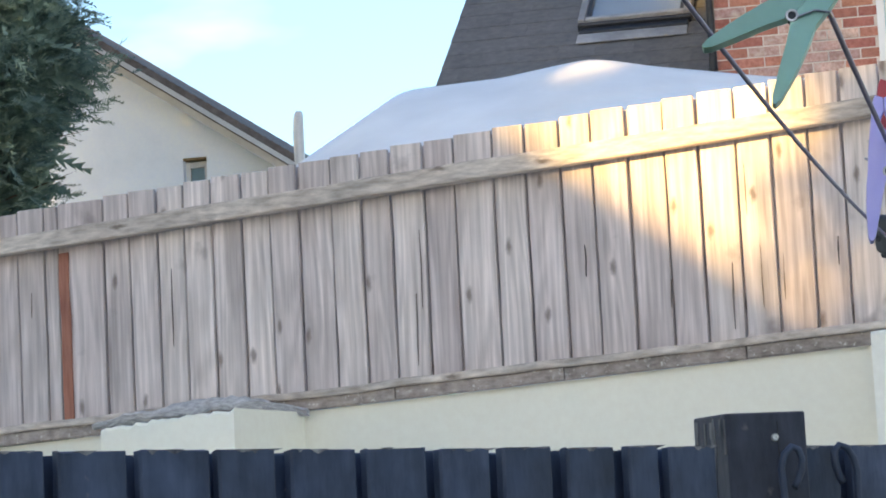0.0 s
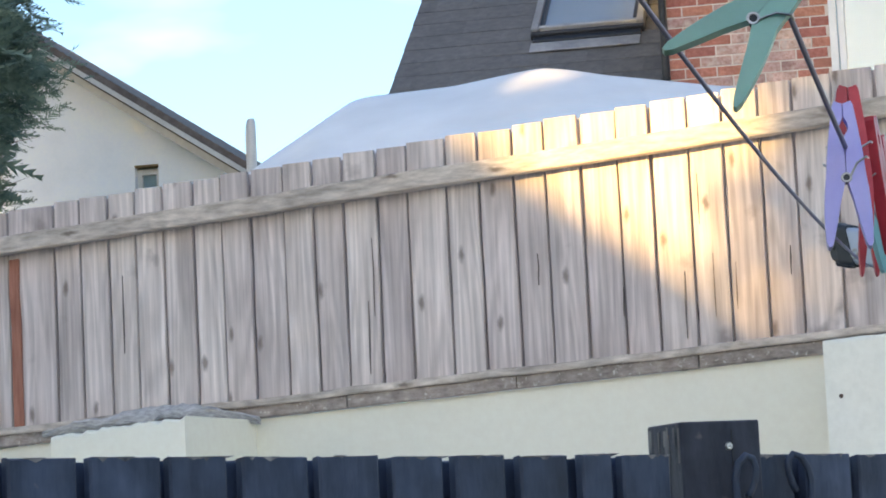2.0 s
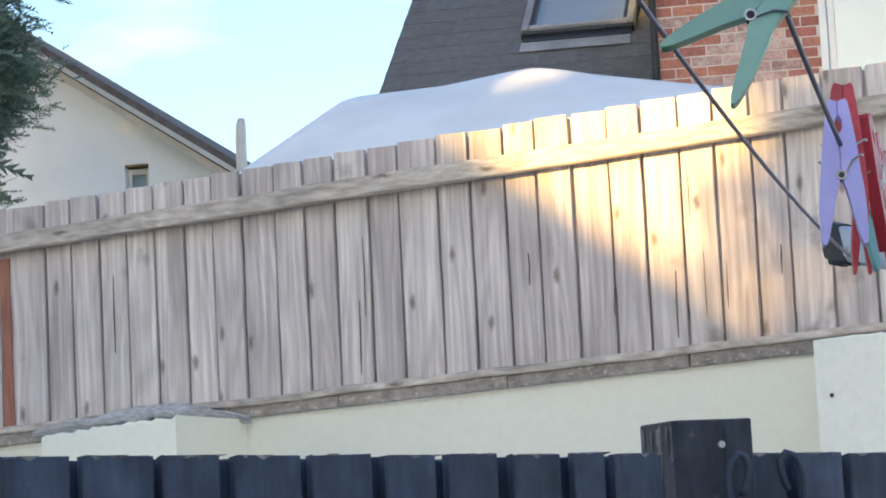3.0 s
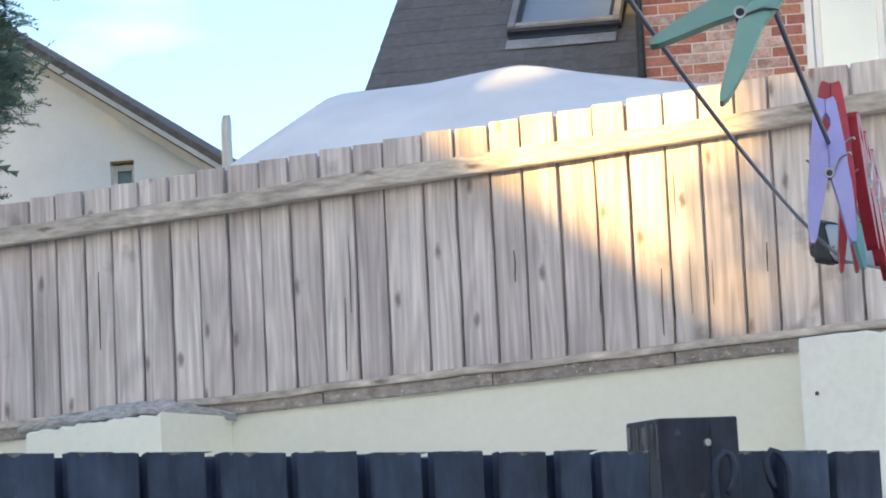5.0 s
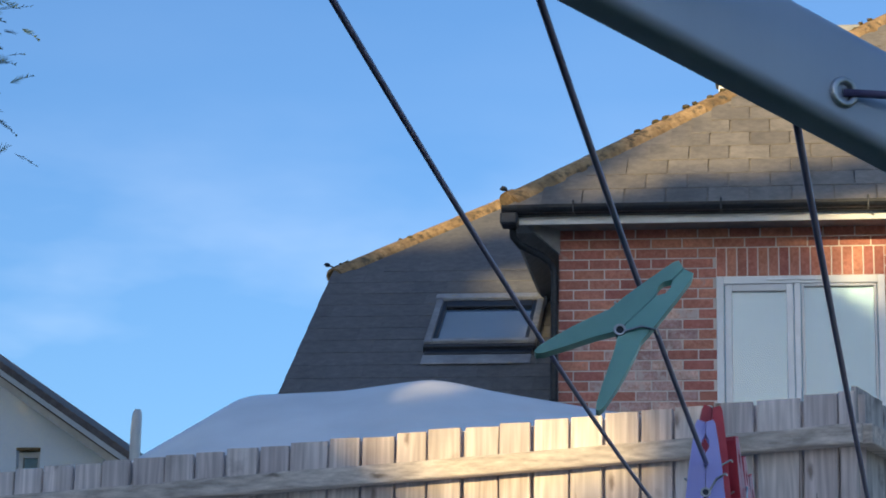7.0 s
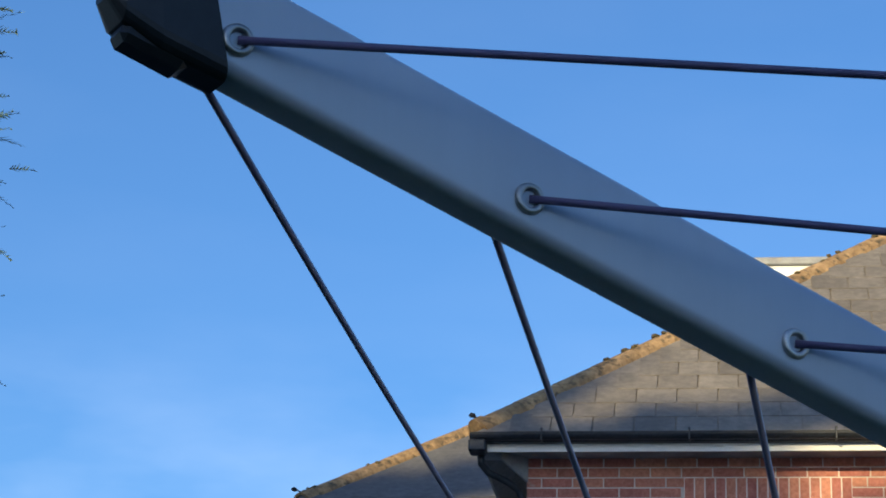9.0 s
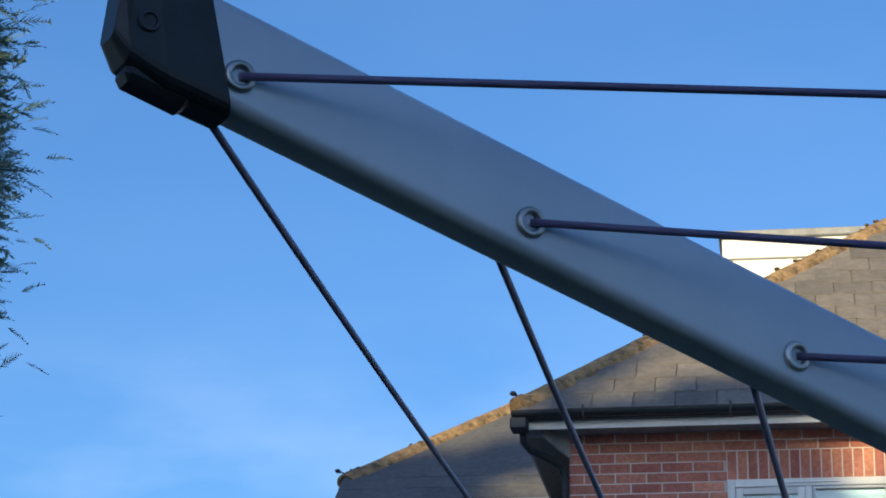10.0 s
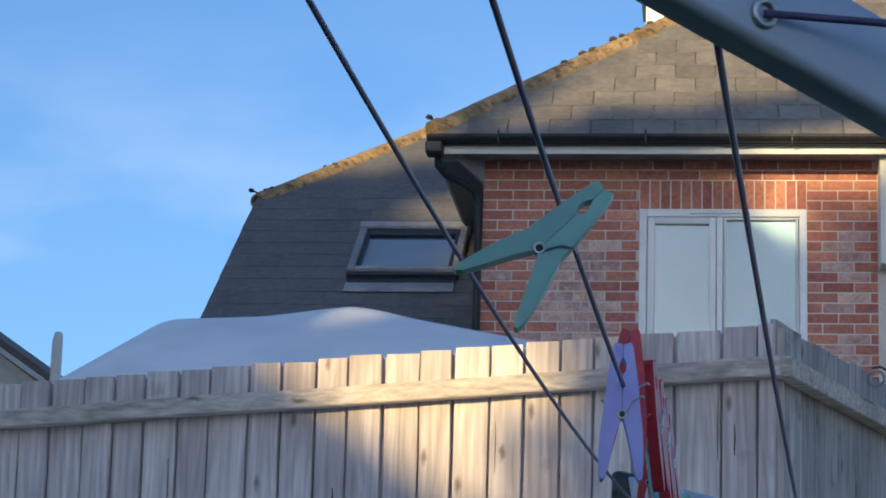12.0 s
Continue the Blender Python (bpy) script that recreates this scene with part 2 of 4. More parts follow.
M["whitewall"] = material("white_render", (0.83, 0.88, 0.95), (0.87, 0.91, 0.97), (25, 25, 25), 0.9, 0.1, 0.94)
M["black"] = material("black_plastic", (0.014, 0.016, 0.021), (0.030, 0.034, 0.043), (30, 30, 30), 0.45, 0.1, 0.8)
M["alu"] = material("grey_aluminium", (0.52, 0.59, 0.70), (0.57, 0.64, 0.75), (20, 20, 3), 0.42, 0.03, 0.96, metal=0.25)
M["steel"] = material("zinc_steel", (0.35, 0.34, 0.33), (0.6, 0.6, 0.6), (60, 60, 60), 0.35, 0.1, 0.8, metal=0.9)
M["line"] = material("purple_line", (0.10, 0.088, 0.19), (0.14, 0.122, 0.25), (20, 20, 20), 0.42, 0.0, 0.85)
M["tarp"] = material("white_sheeting", (0.80, 0.79, 0.80), (0.85, 0.84, 0.85), (2, 2, 2), 0.5, 0.06, 0.92, sub=0.15)
M["leaf"] = material("conifer_leaf", (0.085, 0.15, 0.135), (0.19, 0.28, 0.23), (6, 6, 6), 0.75, 0.1, 0.6)
M["bark"] = material("bark", (0.06, 0.04, 0.03), (0.16, 0.11, 0.08), (20, 20, 4), 0.95, 0.7, 0.7)
M["grass"] = material("grass", (0.015, 0.028, 0.009), (0.045, 0.07, 0.025), (25, 25, 25), 0.95, 0.4, 0.7)
M["lead"] = material("lead_flashing", (0.24, 0.25, 0.27), (0.34, 0.35, 0.37), (12, 12, 12), 0.6, 0.2, 0.8, stain=(0.42, 0.36, 0.25), stain_size=4, stain_at=0.62)
M["green"] = material("green_plastic", (0.32, 0.63, 0.51), (0.38, 0.71, 0.59), (25, 25, 25), 0.4, 0.06, 0.85, sub=0.3)
M["teal"] = material("teal_plastic", (0.16, 0.42, 0.46), (0.22, 0.50, 0.54), (25, 25, 25), 0.4, 0.06, 0.85, sub=0.3)
M["purple"] = material("purple_plastic", (0.46, 0.42, 0.82), (0.54, 0.50, 0.88), (25, 25, 25), 0.4, 0.06, 0.85, sub=0.3)
M["red"] = material("red_plastic", (0.50, 0.03, 0.05), (0.66, 0.06, 0.08), (25, 25, 25), 0.4, 0.06, 0.85, sub=0.3)
M["felt"] = material("grey_felt", (0.26, 0.255, 0.26), (0.48, 0.475, 0.48), (30, 30, 90), 0.95, 0.6, 0.7)
M["soffit"] = material("beige_paint", (0.66, 0.57, 0.48), (0.74, 0.66, 0.57), (9, 9, 9), 0.6, 0.05, 0.93)
M["moss"] = material("moss", (0.05, 0.042, 0.02), (0.13, 0.10, 0.045), (40, 40, 40), 1.0, 0.6, 0.7)
M["brown_tile"] = material("brown_roof_tile", (0.13, 0.105, 0.10), (0.21, 0.175, 0.165), (14, 14, 14), 0.85, 0.3, 0.8)
# pale blue backing of the roof window, coloured as the sky its pane reflects
M["sky_backing"] = material("sky_tinted_backing", (0.60, 0.66, 0.72), (0.68, 0.74, 0.80), (2, 2, 2), 0.8, 0.05, 0.9)
M["rust"] = material("rusty_iron", (0.05, 0.035, 0.03), (0.14, 0.08, 0.06), (60, 60, 60), 0.8, 0.4, 0.7)

glass = bpy.data.materials.new("window_glass")
glass.use_nodes = True
gb = glass.node_tree.nodes["Principled BSDF"]
gb.inputs["Base Color"].default_value = (0.98, 1.0, 1.0, 1)
gb.inputs["IOR"].default_value = 1.6
gb.inputs["Roughness"].default_value, gb.inputs["Transmission Weight"].default_value = 0.02, 1.0
M["glass"] = glass


# ---- builders ----
def thing(name, at, label, category, group="", kind=""):
    ob = new(name)
    ob.location = at
    ob.empty_display_size = 0.1
    return tagged(ob, label, category, group, kind)


def place(ob, parent):
    if parent is not None:
        ob.parent = parent
        base = parent.matrix_basis if parent.parent is None else parent.parent.matrix_basis @ parent.matrix_parent_inverse @ parent.matrix_basis
        ob.matrix_parent_inverse = base.inverted()
    return ob


def mesh_of(bm, name, mat, smooth=False):
    bmesh.ops.recalc_face_normals(bm, faces=bm.faces)
    me = bpy.data.meshes.new(name)
    bm.to_mesh(me)
    bm.free()
    me.materials.append(mat)
    if smooth:
        me.polygons.foreach_set("use_smooth", [True] * len(me.polygons))
    return me


def part(name, bm, mat, parent=None, label="", smooth=False):
    """One mesh object, in world coordinates, under a thing or a part."""
    ob = new(name, mesh_of(bm, name, M[mat], smooth))
    place(ob, parent)
    return tagged(ob, label) if label else ob


def box(bm, x0, x1, y0, y1, z0, z1, m=None, bevel=0.0):
    r = bmesh.ops.create_cube(bm, size=1)
    vs = r["verts"]
    for v in vs:
        v.co = Vector(((x0 + x1) / 2 + v.co.x * (x1 - x0), (y0 + y1) / 2 + v.co.y * (y1 - y0), (z0 + z1) / 2 + v.co.z * (z1 - z0)))
    if bevel:
        es = list({e for v in vs for e in v.link_edges})
        out = bmesh.ops.bevel(bm, geom=es, offset=bevel, segments=1, affect="EDGES")
        vs = out["verts"] if len(vs) == 0 else list({v for f in out["faces"] for v in f.verts})
    if m is not None:
        bmesh.ops.transform(bm, matrix=m, verts=vs)
    return vs


def boxes(*specs, m=None, bevel=0.0):
    bm = bmesh.new()
    for sp in specs:
        box(bm, *sp, m=m, bevel=bevel)
    return bm


def slab(points, thick):
    """A flat polygon given by its corners, thickened away from its normal."""
    bm = bmesh.new()
    vs = [bm.verts.new(p) for p in points]
    f = bm.faces.new(vs)
    f.normal_update()
    n = f.normal.copy()
    if n.z < 0:
        n = -n
    r = bmesh.ops.extrude_face_region(bm, geom=[f])
    bmesh.ops.translate(bm, vec=-n * thick, verts=[v for v in r["geom"] if isinstance(v, bmesh.types.BMVert)])
    return bm


def tube(points, radius, sides=8):
    """A round bar along a list of points."""
    bm = bmesh.new()
    pts = [Vector(p) for p in points]
    rings, side = [], None
    for i, p in enumerate(pts):
        a, b = pts[max(i - 1, 0)], pts[min(i + 1, len(pts) - 1)]
        d = (b - a).normalized()
        side = d.orthogonal() if side is None else side - d * side.dot(d)
        side.normalize()
        up = side.cross(d)
        r = radius[i] if isinstance(radius, (list, tuple)) else radius
        rings.append([bm.verts.new(p + r * (math.cos(t) * side + math.sin(t) * up)) for t in [2 * math.pi * k / sides for k in range(sides)]])
    for a, b in zip(rings, rings[1:]):
        for k in range(sides):
            bm.faces.new((a[k], a[(k + 1) % sides], b[(k + 1) % sides], b[k]))
    bm.faces.new(rings[0])
    bm.faces.new(rings[-1])
    return bm


def ring(centre, axis, radius, thick, n=20, sides=8):
    axis = Vector(axis).normalized()
    a = axis.orthogonal().normalized()
    b = axis.cross(a)
    bm = bmesh.new()
    rs = []
    for i in range(n):
        t = 2 * math.pi * i / n
        out = math.cos(t) * a + math.sin(t) * b
        rs.append([bm.verts.new(Vector(centre) + out * (radius + thick * math.cos(s)) + axis * thick * math.sin(s)) for s in [2 * math.pi * k / sides for k in range(sides)]])
    for i in range(n):
        p, q = rs[i], rs[(i + 1) % n]
        for k in range(sides):
            bm.faces.new((p[k], p[(k + 1) % sides], q[(k + 1) % sides], q[k]))
    return bm


# ---- ground ----
bm = bmesh.new()
bmesh.ops.create_grid(bm, x_segments=8, y_segments=8, size=900)
ground = tagged(part("ground", bm, "grass"), "rough lawn running on to the horizon", "ground", kind="structure")

# pale slab out of view, added as a reflector for wall and fence
bm = boxes((-9, 9, -4.7, 0.3, 0.0, 0.05), bevel=0.01)
M["bounce_slab"] = material("pale_bounce_slab", (0.60, 0.57, 0.53), (0.72, 0.69, 0.65), (9, 9, 9), 0.9, 0.3, 0.8)
tagged(part("pavement", bm, "bounce_slab"), "unseen pale slab added to bounce light on to the fence", "pavement", kind="structure")

# ---- back fence on its rendered wall ----
FD, FN = Vector((0.977, -0.212, 0)), Vector((-0.212, -0.977, 0))   # along the fence, and towards the garden


def on_fence(x, out=0.0):
    """Plan point on the fence line at that x, stepped out towards the garden."""
    return Vector((x, 1.131 - 0.217 * x, 0)) + FN * out


FROT = Matrix.Rotation(math.atan2(FD.y, FD.x), 4, "Z")


def fence_frame(x, z=0.0, out=0.0):
    p = on_fence(x, out)
    return Matrix.Translation((p.x, p.y, z)) @ FROT


def top_z(x):
    return 3.226 + 0.0475 * x


def rail_z(x):
    return 3.034 + 0.042 * x


def sill_z(x):
    return 2.280 + 0.0355 * x


rng = random.Random(4)
fence = thing("fence", on_fence(0.5) + Vector((0, 0, 2.2)), "weathered grey close-board timber fence on a rendered wall", "fence")
EDGES = [-3.45, -3.3, -3.16, -3.03, -2.89, -2.75, -2.6, -2.47, -2.33, -2.19, -2.06, -1.93, -1.79, -1.66, -1.53, -1.396, -1.335, -1.112, -0.989,
         -0.856, -0.729, -0.599, -0.462, -0.332, -0.201, -0.054, 0.077, 0.206, 0.348, 0.479, 0.646, 0.781, 0.924, 1.055, 1.197, 1.343,
         1.476, 1.621, 1.755, 1.895, 2.024, 2.175, 2.331, 2.503, 2.638, 2.70]


def board_mesh(w, h, lean, thick=0.018, wave=0.0018):
    """A sawn board, face at y=0, slightly bowed, with worn corners."""
    bm = bmesh.new()
    n = 5
    rows = []
    for i in range(n + 1):
        z = h * i / n
        wob = rng.uniform(-wave, wave)
        rows.append([bm.verts.new((x + wob, y, z + (rng.uniform(-0.002, 0.002) if i == n else 0)))
                     for x, y in ((-w / 2, 0.003), (-w / 2 + 0.003, 0), (w / 2 - 0.003, 0), (w / 2, 0.003), (w / 2, thick), (-w / 2, thick))])
    for a, b in zip(rows, rows[1:]):
        for k in range(6):
            bm.faces.new((a[k], a[(k + 1) % 6], b[(k + 1) % 6], b[k]))
    bm.faces.new(rows[0])
    bm.faces.new(rows[-1])
    for v in bm.verts:
        v.co.x += lean * v.co.z
    return bm


for a, b in zip(EDGES, EDGES[1:]):
    x = (a + b) / 2
    gap = 0.012 if b - a > 0.08 else 0.003
    h = top_z(x) - sill_z(x) + 0.05 + rng.uniform(-0.004, 0.004)
    me = mesh_of(board_mesh((b - a) / 0.977 - gap, h, rng.uniform(-0.004, 0.004)), "board", M["board"])
    ob = new("board", me)
    ob.matrix_basis = fence_frame(x, sill_z(x) - 0.05, rng.uniform(-0.004, 0.004))
    place(ob, fence)
    p = on_fence(b, -0.045)
    strip = new("cover_strip", mesh_of(boxes((-0.03, 0.03, 0, 0.014, 0, h - 0.008)), "cover_strip", M["board"]))
    strip.matrix_basis = Matrix.Translation((p.x, p.y, sill_z(b) - 0.05)) @ FROT
    place(strip, fence)

sp_ = random.Random(77)
for q in range(13):
    x = sp_.uniform(-1.5, 2.6)
    ln, z0 = sp_.uniform(0.08, 0.38), sp_.uniform(0.02, 0.5)
    w = sp_.uniform(0.0009, 0.0022)
    bm = bmesh.new()
    pts_ = [(0, 0), (w, ln * 0.25), (w * 0.6 + sp_.uniform(0, 0.004), ln * 0.6), (sp_.uniform(0, 0.006), ln), (-w * 0.3 + sp_.uniform(-0.002, 0.002), ln * 0.55), (-w, ln * 0.25)]
    f = bm.faces.new([bm.verts.new((u, -0.0068, v)) for u, v in pts_])
    g = bmesh.ops.extrude_face_region(bm, geom=[f])
    bmesh.ops.translate(bm, vec=(0, 0.012, 0), verts=[v for v in g["geom"] if isinstance(v, bmesh.types.BMVert)])
    ob = new("split", mesh_of(bm, "split", M["split"]))
    ob.matrix_basis = fence_frame(x, sill_z(x) + z0, 0.0)
    place(ob, fence)

me = mesh_of(board_mesh(0.050, 0.71, 0.0, 0.006, 0.006), "strip", M["red_strip"])
ob = new("strip", me)
ob.matrix_basis = fence_frame(-1.30, sill_z(-1.3) + 0.012, 0.0085)
tagged(place(ob, fence), "narrow strip of unweathered red-brown timber")


def sloped_bar(x0, x1, zf, h, out0, out1, seg=14, rough=0.002):
    """A long batten that follows the fence, with slightly uneven edges."""
    bm = bmesh.new()
    rows = []
    for i in range(seg + 1):
        x = x0 + (x1 - x0) * i / seg
        z = zf(x)
        j = rng.uniform(-rough, rough)
        rows.append([bm.verts.new(on_fence(x, o) + Vector((0, 0, zz))) for o, zz in
                     ((out0, z), (out1 - 0.004, z + j), (out1, z + 0.006 + j), (out1, z + h - 0.006 + j), (out1 - 0.004, z + h + j), (out0, z + h))])
    for a, b in zip(rows, rows[1:]):
        for k in range(6):
            bm.faces.new((a[k], a[(k + 1) % 6], b[(k + 1) % 6], b[k]))
    bm.faces.new(rows[0])
    bm.faces.new(rows[-1])
    return bm


part("rail", sloped_bar(-3.45, 2.735, rail_z, 0.072, 0.006, 0.072, 40, 0.004), "rail", fence, "split weathered top rail")
part("sill_rail", sloped_bar(-3.45, 2.70, lambda x: sill_z(x) - 0.018, 0.03, 0.006, 0.05, 40, 0.004), "rail", fence, "cracked timber fillet")
for x0, x1 in ((-3.45, -0.62), (-0.61, 0.197), (0.203, 0.903), (0.909, 1.62), (1.627, 2.70)):
    part("gravel_board", sloped_bar(x0, x1, lambda x: sill_z(x) - 0.068, 0.052, 0.0, 0.032, 10, 0.003), "gravel_board", fence, "dirty gravel board with lichen spots")

# return run of the fence, going away from the corner
CORNER = on_fence(2.70)
run = thing("fence", (CORNER.x, CORNER.y, 2.2), "weathered grey timber fence running away from the corner", "fence")
RROT = Matrix.Rotation(math.atan2(0.944, 0.330), 4, "Z")
away = Vector((0.330, 0.944, 0))
k = 0.012
while k < 3.2:
    w = rng.uniform(0.15, 0.19)
    me = mesh_of(board_mesh(w - 0.006, 1.12 + 0.03 * k / 3 + rng.uniform(-0.01, 0.01), rng.uniform(-0.004, 0.004)), "board", M["board_shaded"])
    ob = new("board", me)
    p = CORNER + away * (k + w / 2)
    ob.matrix_basis = Matrix.Translation((p.x, p.y, 2.25)) @ RROT
    place(ob, run)
    k += w
rm = Matrix.Translation((CORNER.x, CORNER.y, 0)) @ RROT
part("rail", boxes((-0.03, 3.2, -0.075, -0.004, 3.15, 3.225), m=rm, bevel=0.004), "rail", run, "weathered rail")
part("sill_rail", boxes((0, 3.2, -0.03, 0.0, 2.28, 2.35), m=rm, bevel=0.004), "gravel_board", run)

# wall and piers
wall = tagged(part("wall_north", sloped_bar(-14, 2.72, lambda x: 0.0, 1.0, -0.2, 0.004, 2, 0), "render"), "cream painted rendered garden wall under the fence", "wall", kind="structure")
for v in wall.data.vertices:
    if v.co.z > 0.5:
        v.co.z = sill_z(v.co.x) - 0.070
side_wall = tagged(part("wall_east", boxes((0, 3.4, -0.01, 0.2, 0, 2.27), m=rm), "render"), "cream rendered return wall under the fence", "wall", kind="structure")


def ragged_pier(x0, x1, out, z, seed, drop):
    """A rendered pier with a broken, flaking top edge."""
    r = random.Random(seed)
    bm = bmesh.new()
    n = 26
    cols = []
    for i in range(n + 1):
        x = x0 + (x1 - x0) * i / n
        zz = z(i / n) + r.uniform(-drop, drop)
        cols.append([bm.verts.new(on_fence(x, o) + Vector((0, 0, h))) for o, h in ((0.005, 0), (out, 0), (out, zz - 0.01), (out - 0.008, zz), (0.005, zz))])
    for a, b in zip(cols, cols[1:]):
        for k in range(5):
            bm.faces.new((a[k], a[(k + 1) % 5], b[(k + 1) % 5], b[k]))
    bm.faces.new(cols[0])
    bm.faces.new(cols[-1])
    return bm


tagged(part("wall_pier", ragged_pier(-0.793, -0.211, 0.6, lambda t: 2.16 + 0.035 * t, 3, 0.008), "render"), "cream rendered wall pier with a flaking top", "wall", kind="structure")
tagged(part("wall_pier", ragged_pier(2.154, 3.4, 0.3, lambda t: 2.31 + 0.03 * t, 5, 0.007), "render_cool"), "cream rendered wall pier with a broken top edge", "wall", kind="structure")

# small dark ring added for a stain dot on the pier
p = on_fence(2.208, 0.302) + Vector((0, 0, 2.111))
tagged(part("wall_plug", ring(p, FN, 0.004, 0.004, 12, 6), "rust"), "small dark stain dot on the pier, built as a ring", "fixing")

felt = thing("felt_strip", on_fence(-0.6, 0.06) + Vector((0, 0, 2.24)), "torn grey roofing felt crumpled over the pier top", "roofing felt")
fr_ = random.Random(31)
for lift, wide in ((0.0, 1.0), (-0.012, 0.7)):
    bm = bmesh.new()
    rows = []
    for q in range(33):
        t = q / 32
        x = -1.15 + 0.98 * t
        z = np.interp(x, [-1.15, -0.94, -0.78, -0.58, -0.44, -0.29, -0.17], [2.212, 2.228, 2.246, 2.264, 2.252, 2.226, 2.200]) + lift + fr_.uniform(-0.004, 0.004)
        r1 = wide * (0.010 + 0.018 * math.sin(math.pi * t)) * fr_.uniform(0.7, 1.25)
        rows.append([bm.verts.new(on_fence(x, 0.058 + 0.020 * math.cos(k * math.pi / 4) * wide * fr_.uniform(0.7, 1.2)) + Vector((0, 0, z + r1 * math.sin(k * math.pi / 4 + 0.8 * math.sin(9 * t))))) for k in range(8)])
    for a, b in zip(rows, rows[1:]):
        for k in range(8):
            bm.faces.new((a[k], a[(k + 1) % 8], b[(k + 1) % 8], b[k]))
    bm.faces.new(rows[0])
    bm.faces.new(rows[-1])
    part("fold", bm, "felt", felt)

# ---- dark fence in front ----
DD = Vector((0.695, 0.719, 0))
DP = Vector((1.383, -5.957, 0))
DROT = Matrix.Rotation(math.atan2(DD.y, DD.x), 4, "Z")
dark = thing("picket_fence", (2.0, -5.4, 0), "navy painted hit-and-miss board fence with worn tops", "fence")
part("backing_rail", boxes((-0.9, 1.5, 0.03, 0.07, 1.42, 1.50), m=Matrix.Translation(DP) @ DROT), "navy", dark)
FRONT = [(-0.66, -0.552), (-0.542, -0.445), (-0.435, -0.337), (-0.327, -0.229), (-0.219, -0.118), (-0.107, -0.009), (0.002, 0.095), (0.106, 0.205), (0.214, 0.298),
         (0.310, 0.409), (0.421, 0.515), (0.526, 0.609), (0.626, 0.710), (0.728, 0.812), (0.828, 0.885), (0.897, 0.985), (1.120, 1.215), (1.228, 1.322), (1.334, 1.43)]
DNRM = Vector((-0.719, 0.695, 0))


def worn_tops(w, h, seed):
    """Slivers of bare timber where the paint has split from the top of a board."""
    r = random.Random(seed)
    bm = bmesh.new()
    for q in range(r.randint(2, 5)):
        x = r.uniform(-w * 0.46, w * 0.40)
        wide, deep = r.uniform(0.005, 0.026), r.choice((0.0015, 0.002, 0.003, 0.005))
        vs = [bm.verts.new(v) for v in ((x, -0.0008, h + 0.0008), (x + wide, -0.0008, h + 0.0008), (x + wide * 0.7, -0.0008, h - deep * 0.5),
                                        (x + wide * 0.45, -0.0008, h - deep), (x + wide * 0.2, -0.0008, h - deep * 0.4))]
        f = bm.faces.new(vs)
        g = bmesh.ops.extrude_face_region(bm, geom=[f])
        bmesh.ops.translate(bm, vec=(0, 0.010, 0), verts=[v for v in g["geom"] if isinstance(v, bmesh.types.BMVert)])
    return bm


def notched(bm, x, h, wide, deep):
    """Cut a V out of the top of a board."""
    for side in (1, -1):
        no = Vector((side * deep, 0, -wide / 2))
        bmesh.ops.bisect_plane(bm, geom=bm.verts[:] + bm.edges[:] + bm.faces[:], plane_co=(x, 0, h - deep), plane_no=no)
    bmesh.ops.bisect_plane(bm, geom=bm.verts[:] + bm.edges[:] + bm.faces[:], plane_co=(x, 0, h - deep - 0.0005), plane_no=(0, 0, 1))
    gone = [f for f in bm.faces if f.calc_center_median().z > h - deep and abs(f.calc_center_median().x - x) < wide / 2 * (f.calc_center_median().z - h + deep) / deep + 1e-5]
    bmesh.ops.delete(bm, geom=gone, context="FACES")
    bmesh.ops.holes_fill(bm, edges=bm.edges[:], sides=12)
    return bm


for i, (a, b) in enumerate(FRONT):
    b -= 0.006
    c, w = (a + b) / 2, b - a
    h = 1.7565 - 0.0155 * c + rng.uniform(-0.0018, 0.0018)
    bm = board_mesh(w, h, rng.uniform(-0.002, 0.002), 0.016)
    if i == 10:
        bm = notched(bm, 0.022, h, 0.014, 0.011)
    p = DP + DD * c
    mat = Matrix.Translation((p.x, p.y, 0.0)) @ DROT
    ob = new("board", mesh_of(bm, "board", M["navy"]))
    ob.matrix_basis = mat
    place(ob, dark)
    if i >= 4:
        tip = new("worn_top", mesh_of(worn_tops(w, h, 60 + i), "worn_top", M["worn"]))
        tip.matrix_basis = mat
        tagged(place(tip, ob), "bare grey timber along the top")
    if i + 1 < len(FRONT) and FRONT[i + 1][0] - b < 0.05:
        q = DP + DD * ((b + FRONT[i + 1][0]) / 2) + DNRM * 0.034
        back = new("board", mesh_of(board_mesh(0.07, h - 0.004, 0.0, 0.016), "board", M["navy"]))
        back.matrix_basis = Matrix.Translation((q.x, q.y, 0.0)) @ DROT
        place(back, dark)
post = thing("fence_post", (2.12, -5.2, 0), "navy painted square timber post with worn corner", "post")
pm = Matrix.Translation((2.103, -5.137, 0)) @ Matrix.Rotation(radians(30), 4, "Z")
part("shaft", boxes((-0.060, 0.060, -0.052, 0.058, 0, 1.787), m=pm, bevel=0.002), "navy_post", post)
bm = bmesh.new()
wr = random.Random(12)
for q in range(15):
    y0, z0, ln = wr.uniform(-0.05, 0.048), 1.787 - abs(wr.gauss(0, 0.012)), wr.uniform(0.015, 0.06) * (4 if q % 5 == 0 else 1)
    box(bm, -0.0612, -0.0595, y0, y0 + wr.uniform(0.003, 0.011), z0 - ln, z0, m=pm)
part("worn_edge", bm, "worn", post, "bare grey timber where the paint has worn")
part("split", boxes((0.016, 0.0175, -0.0532, -0.051, 1.45, 1.775), m=pm), "black", post, "dark drying split")
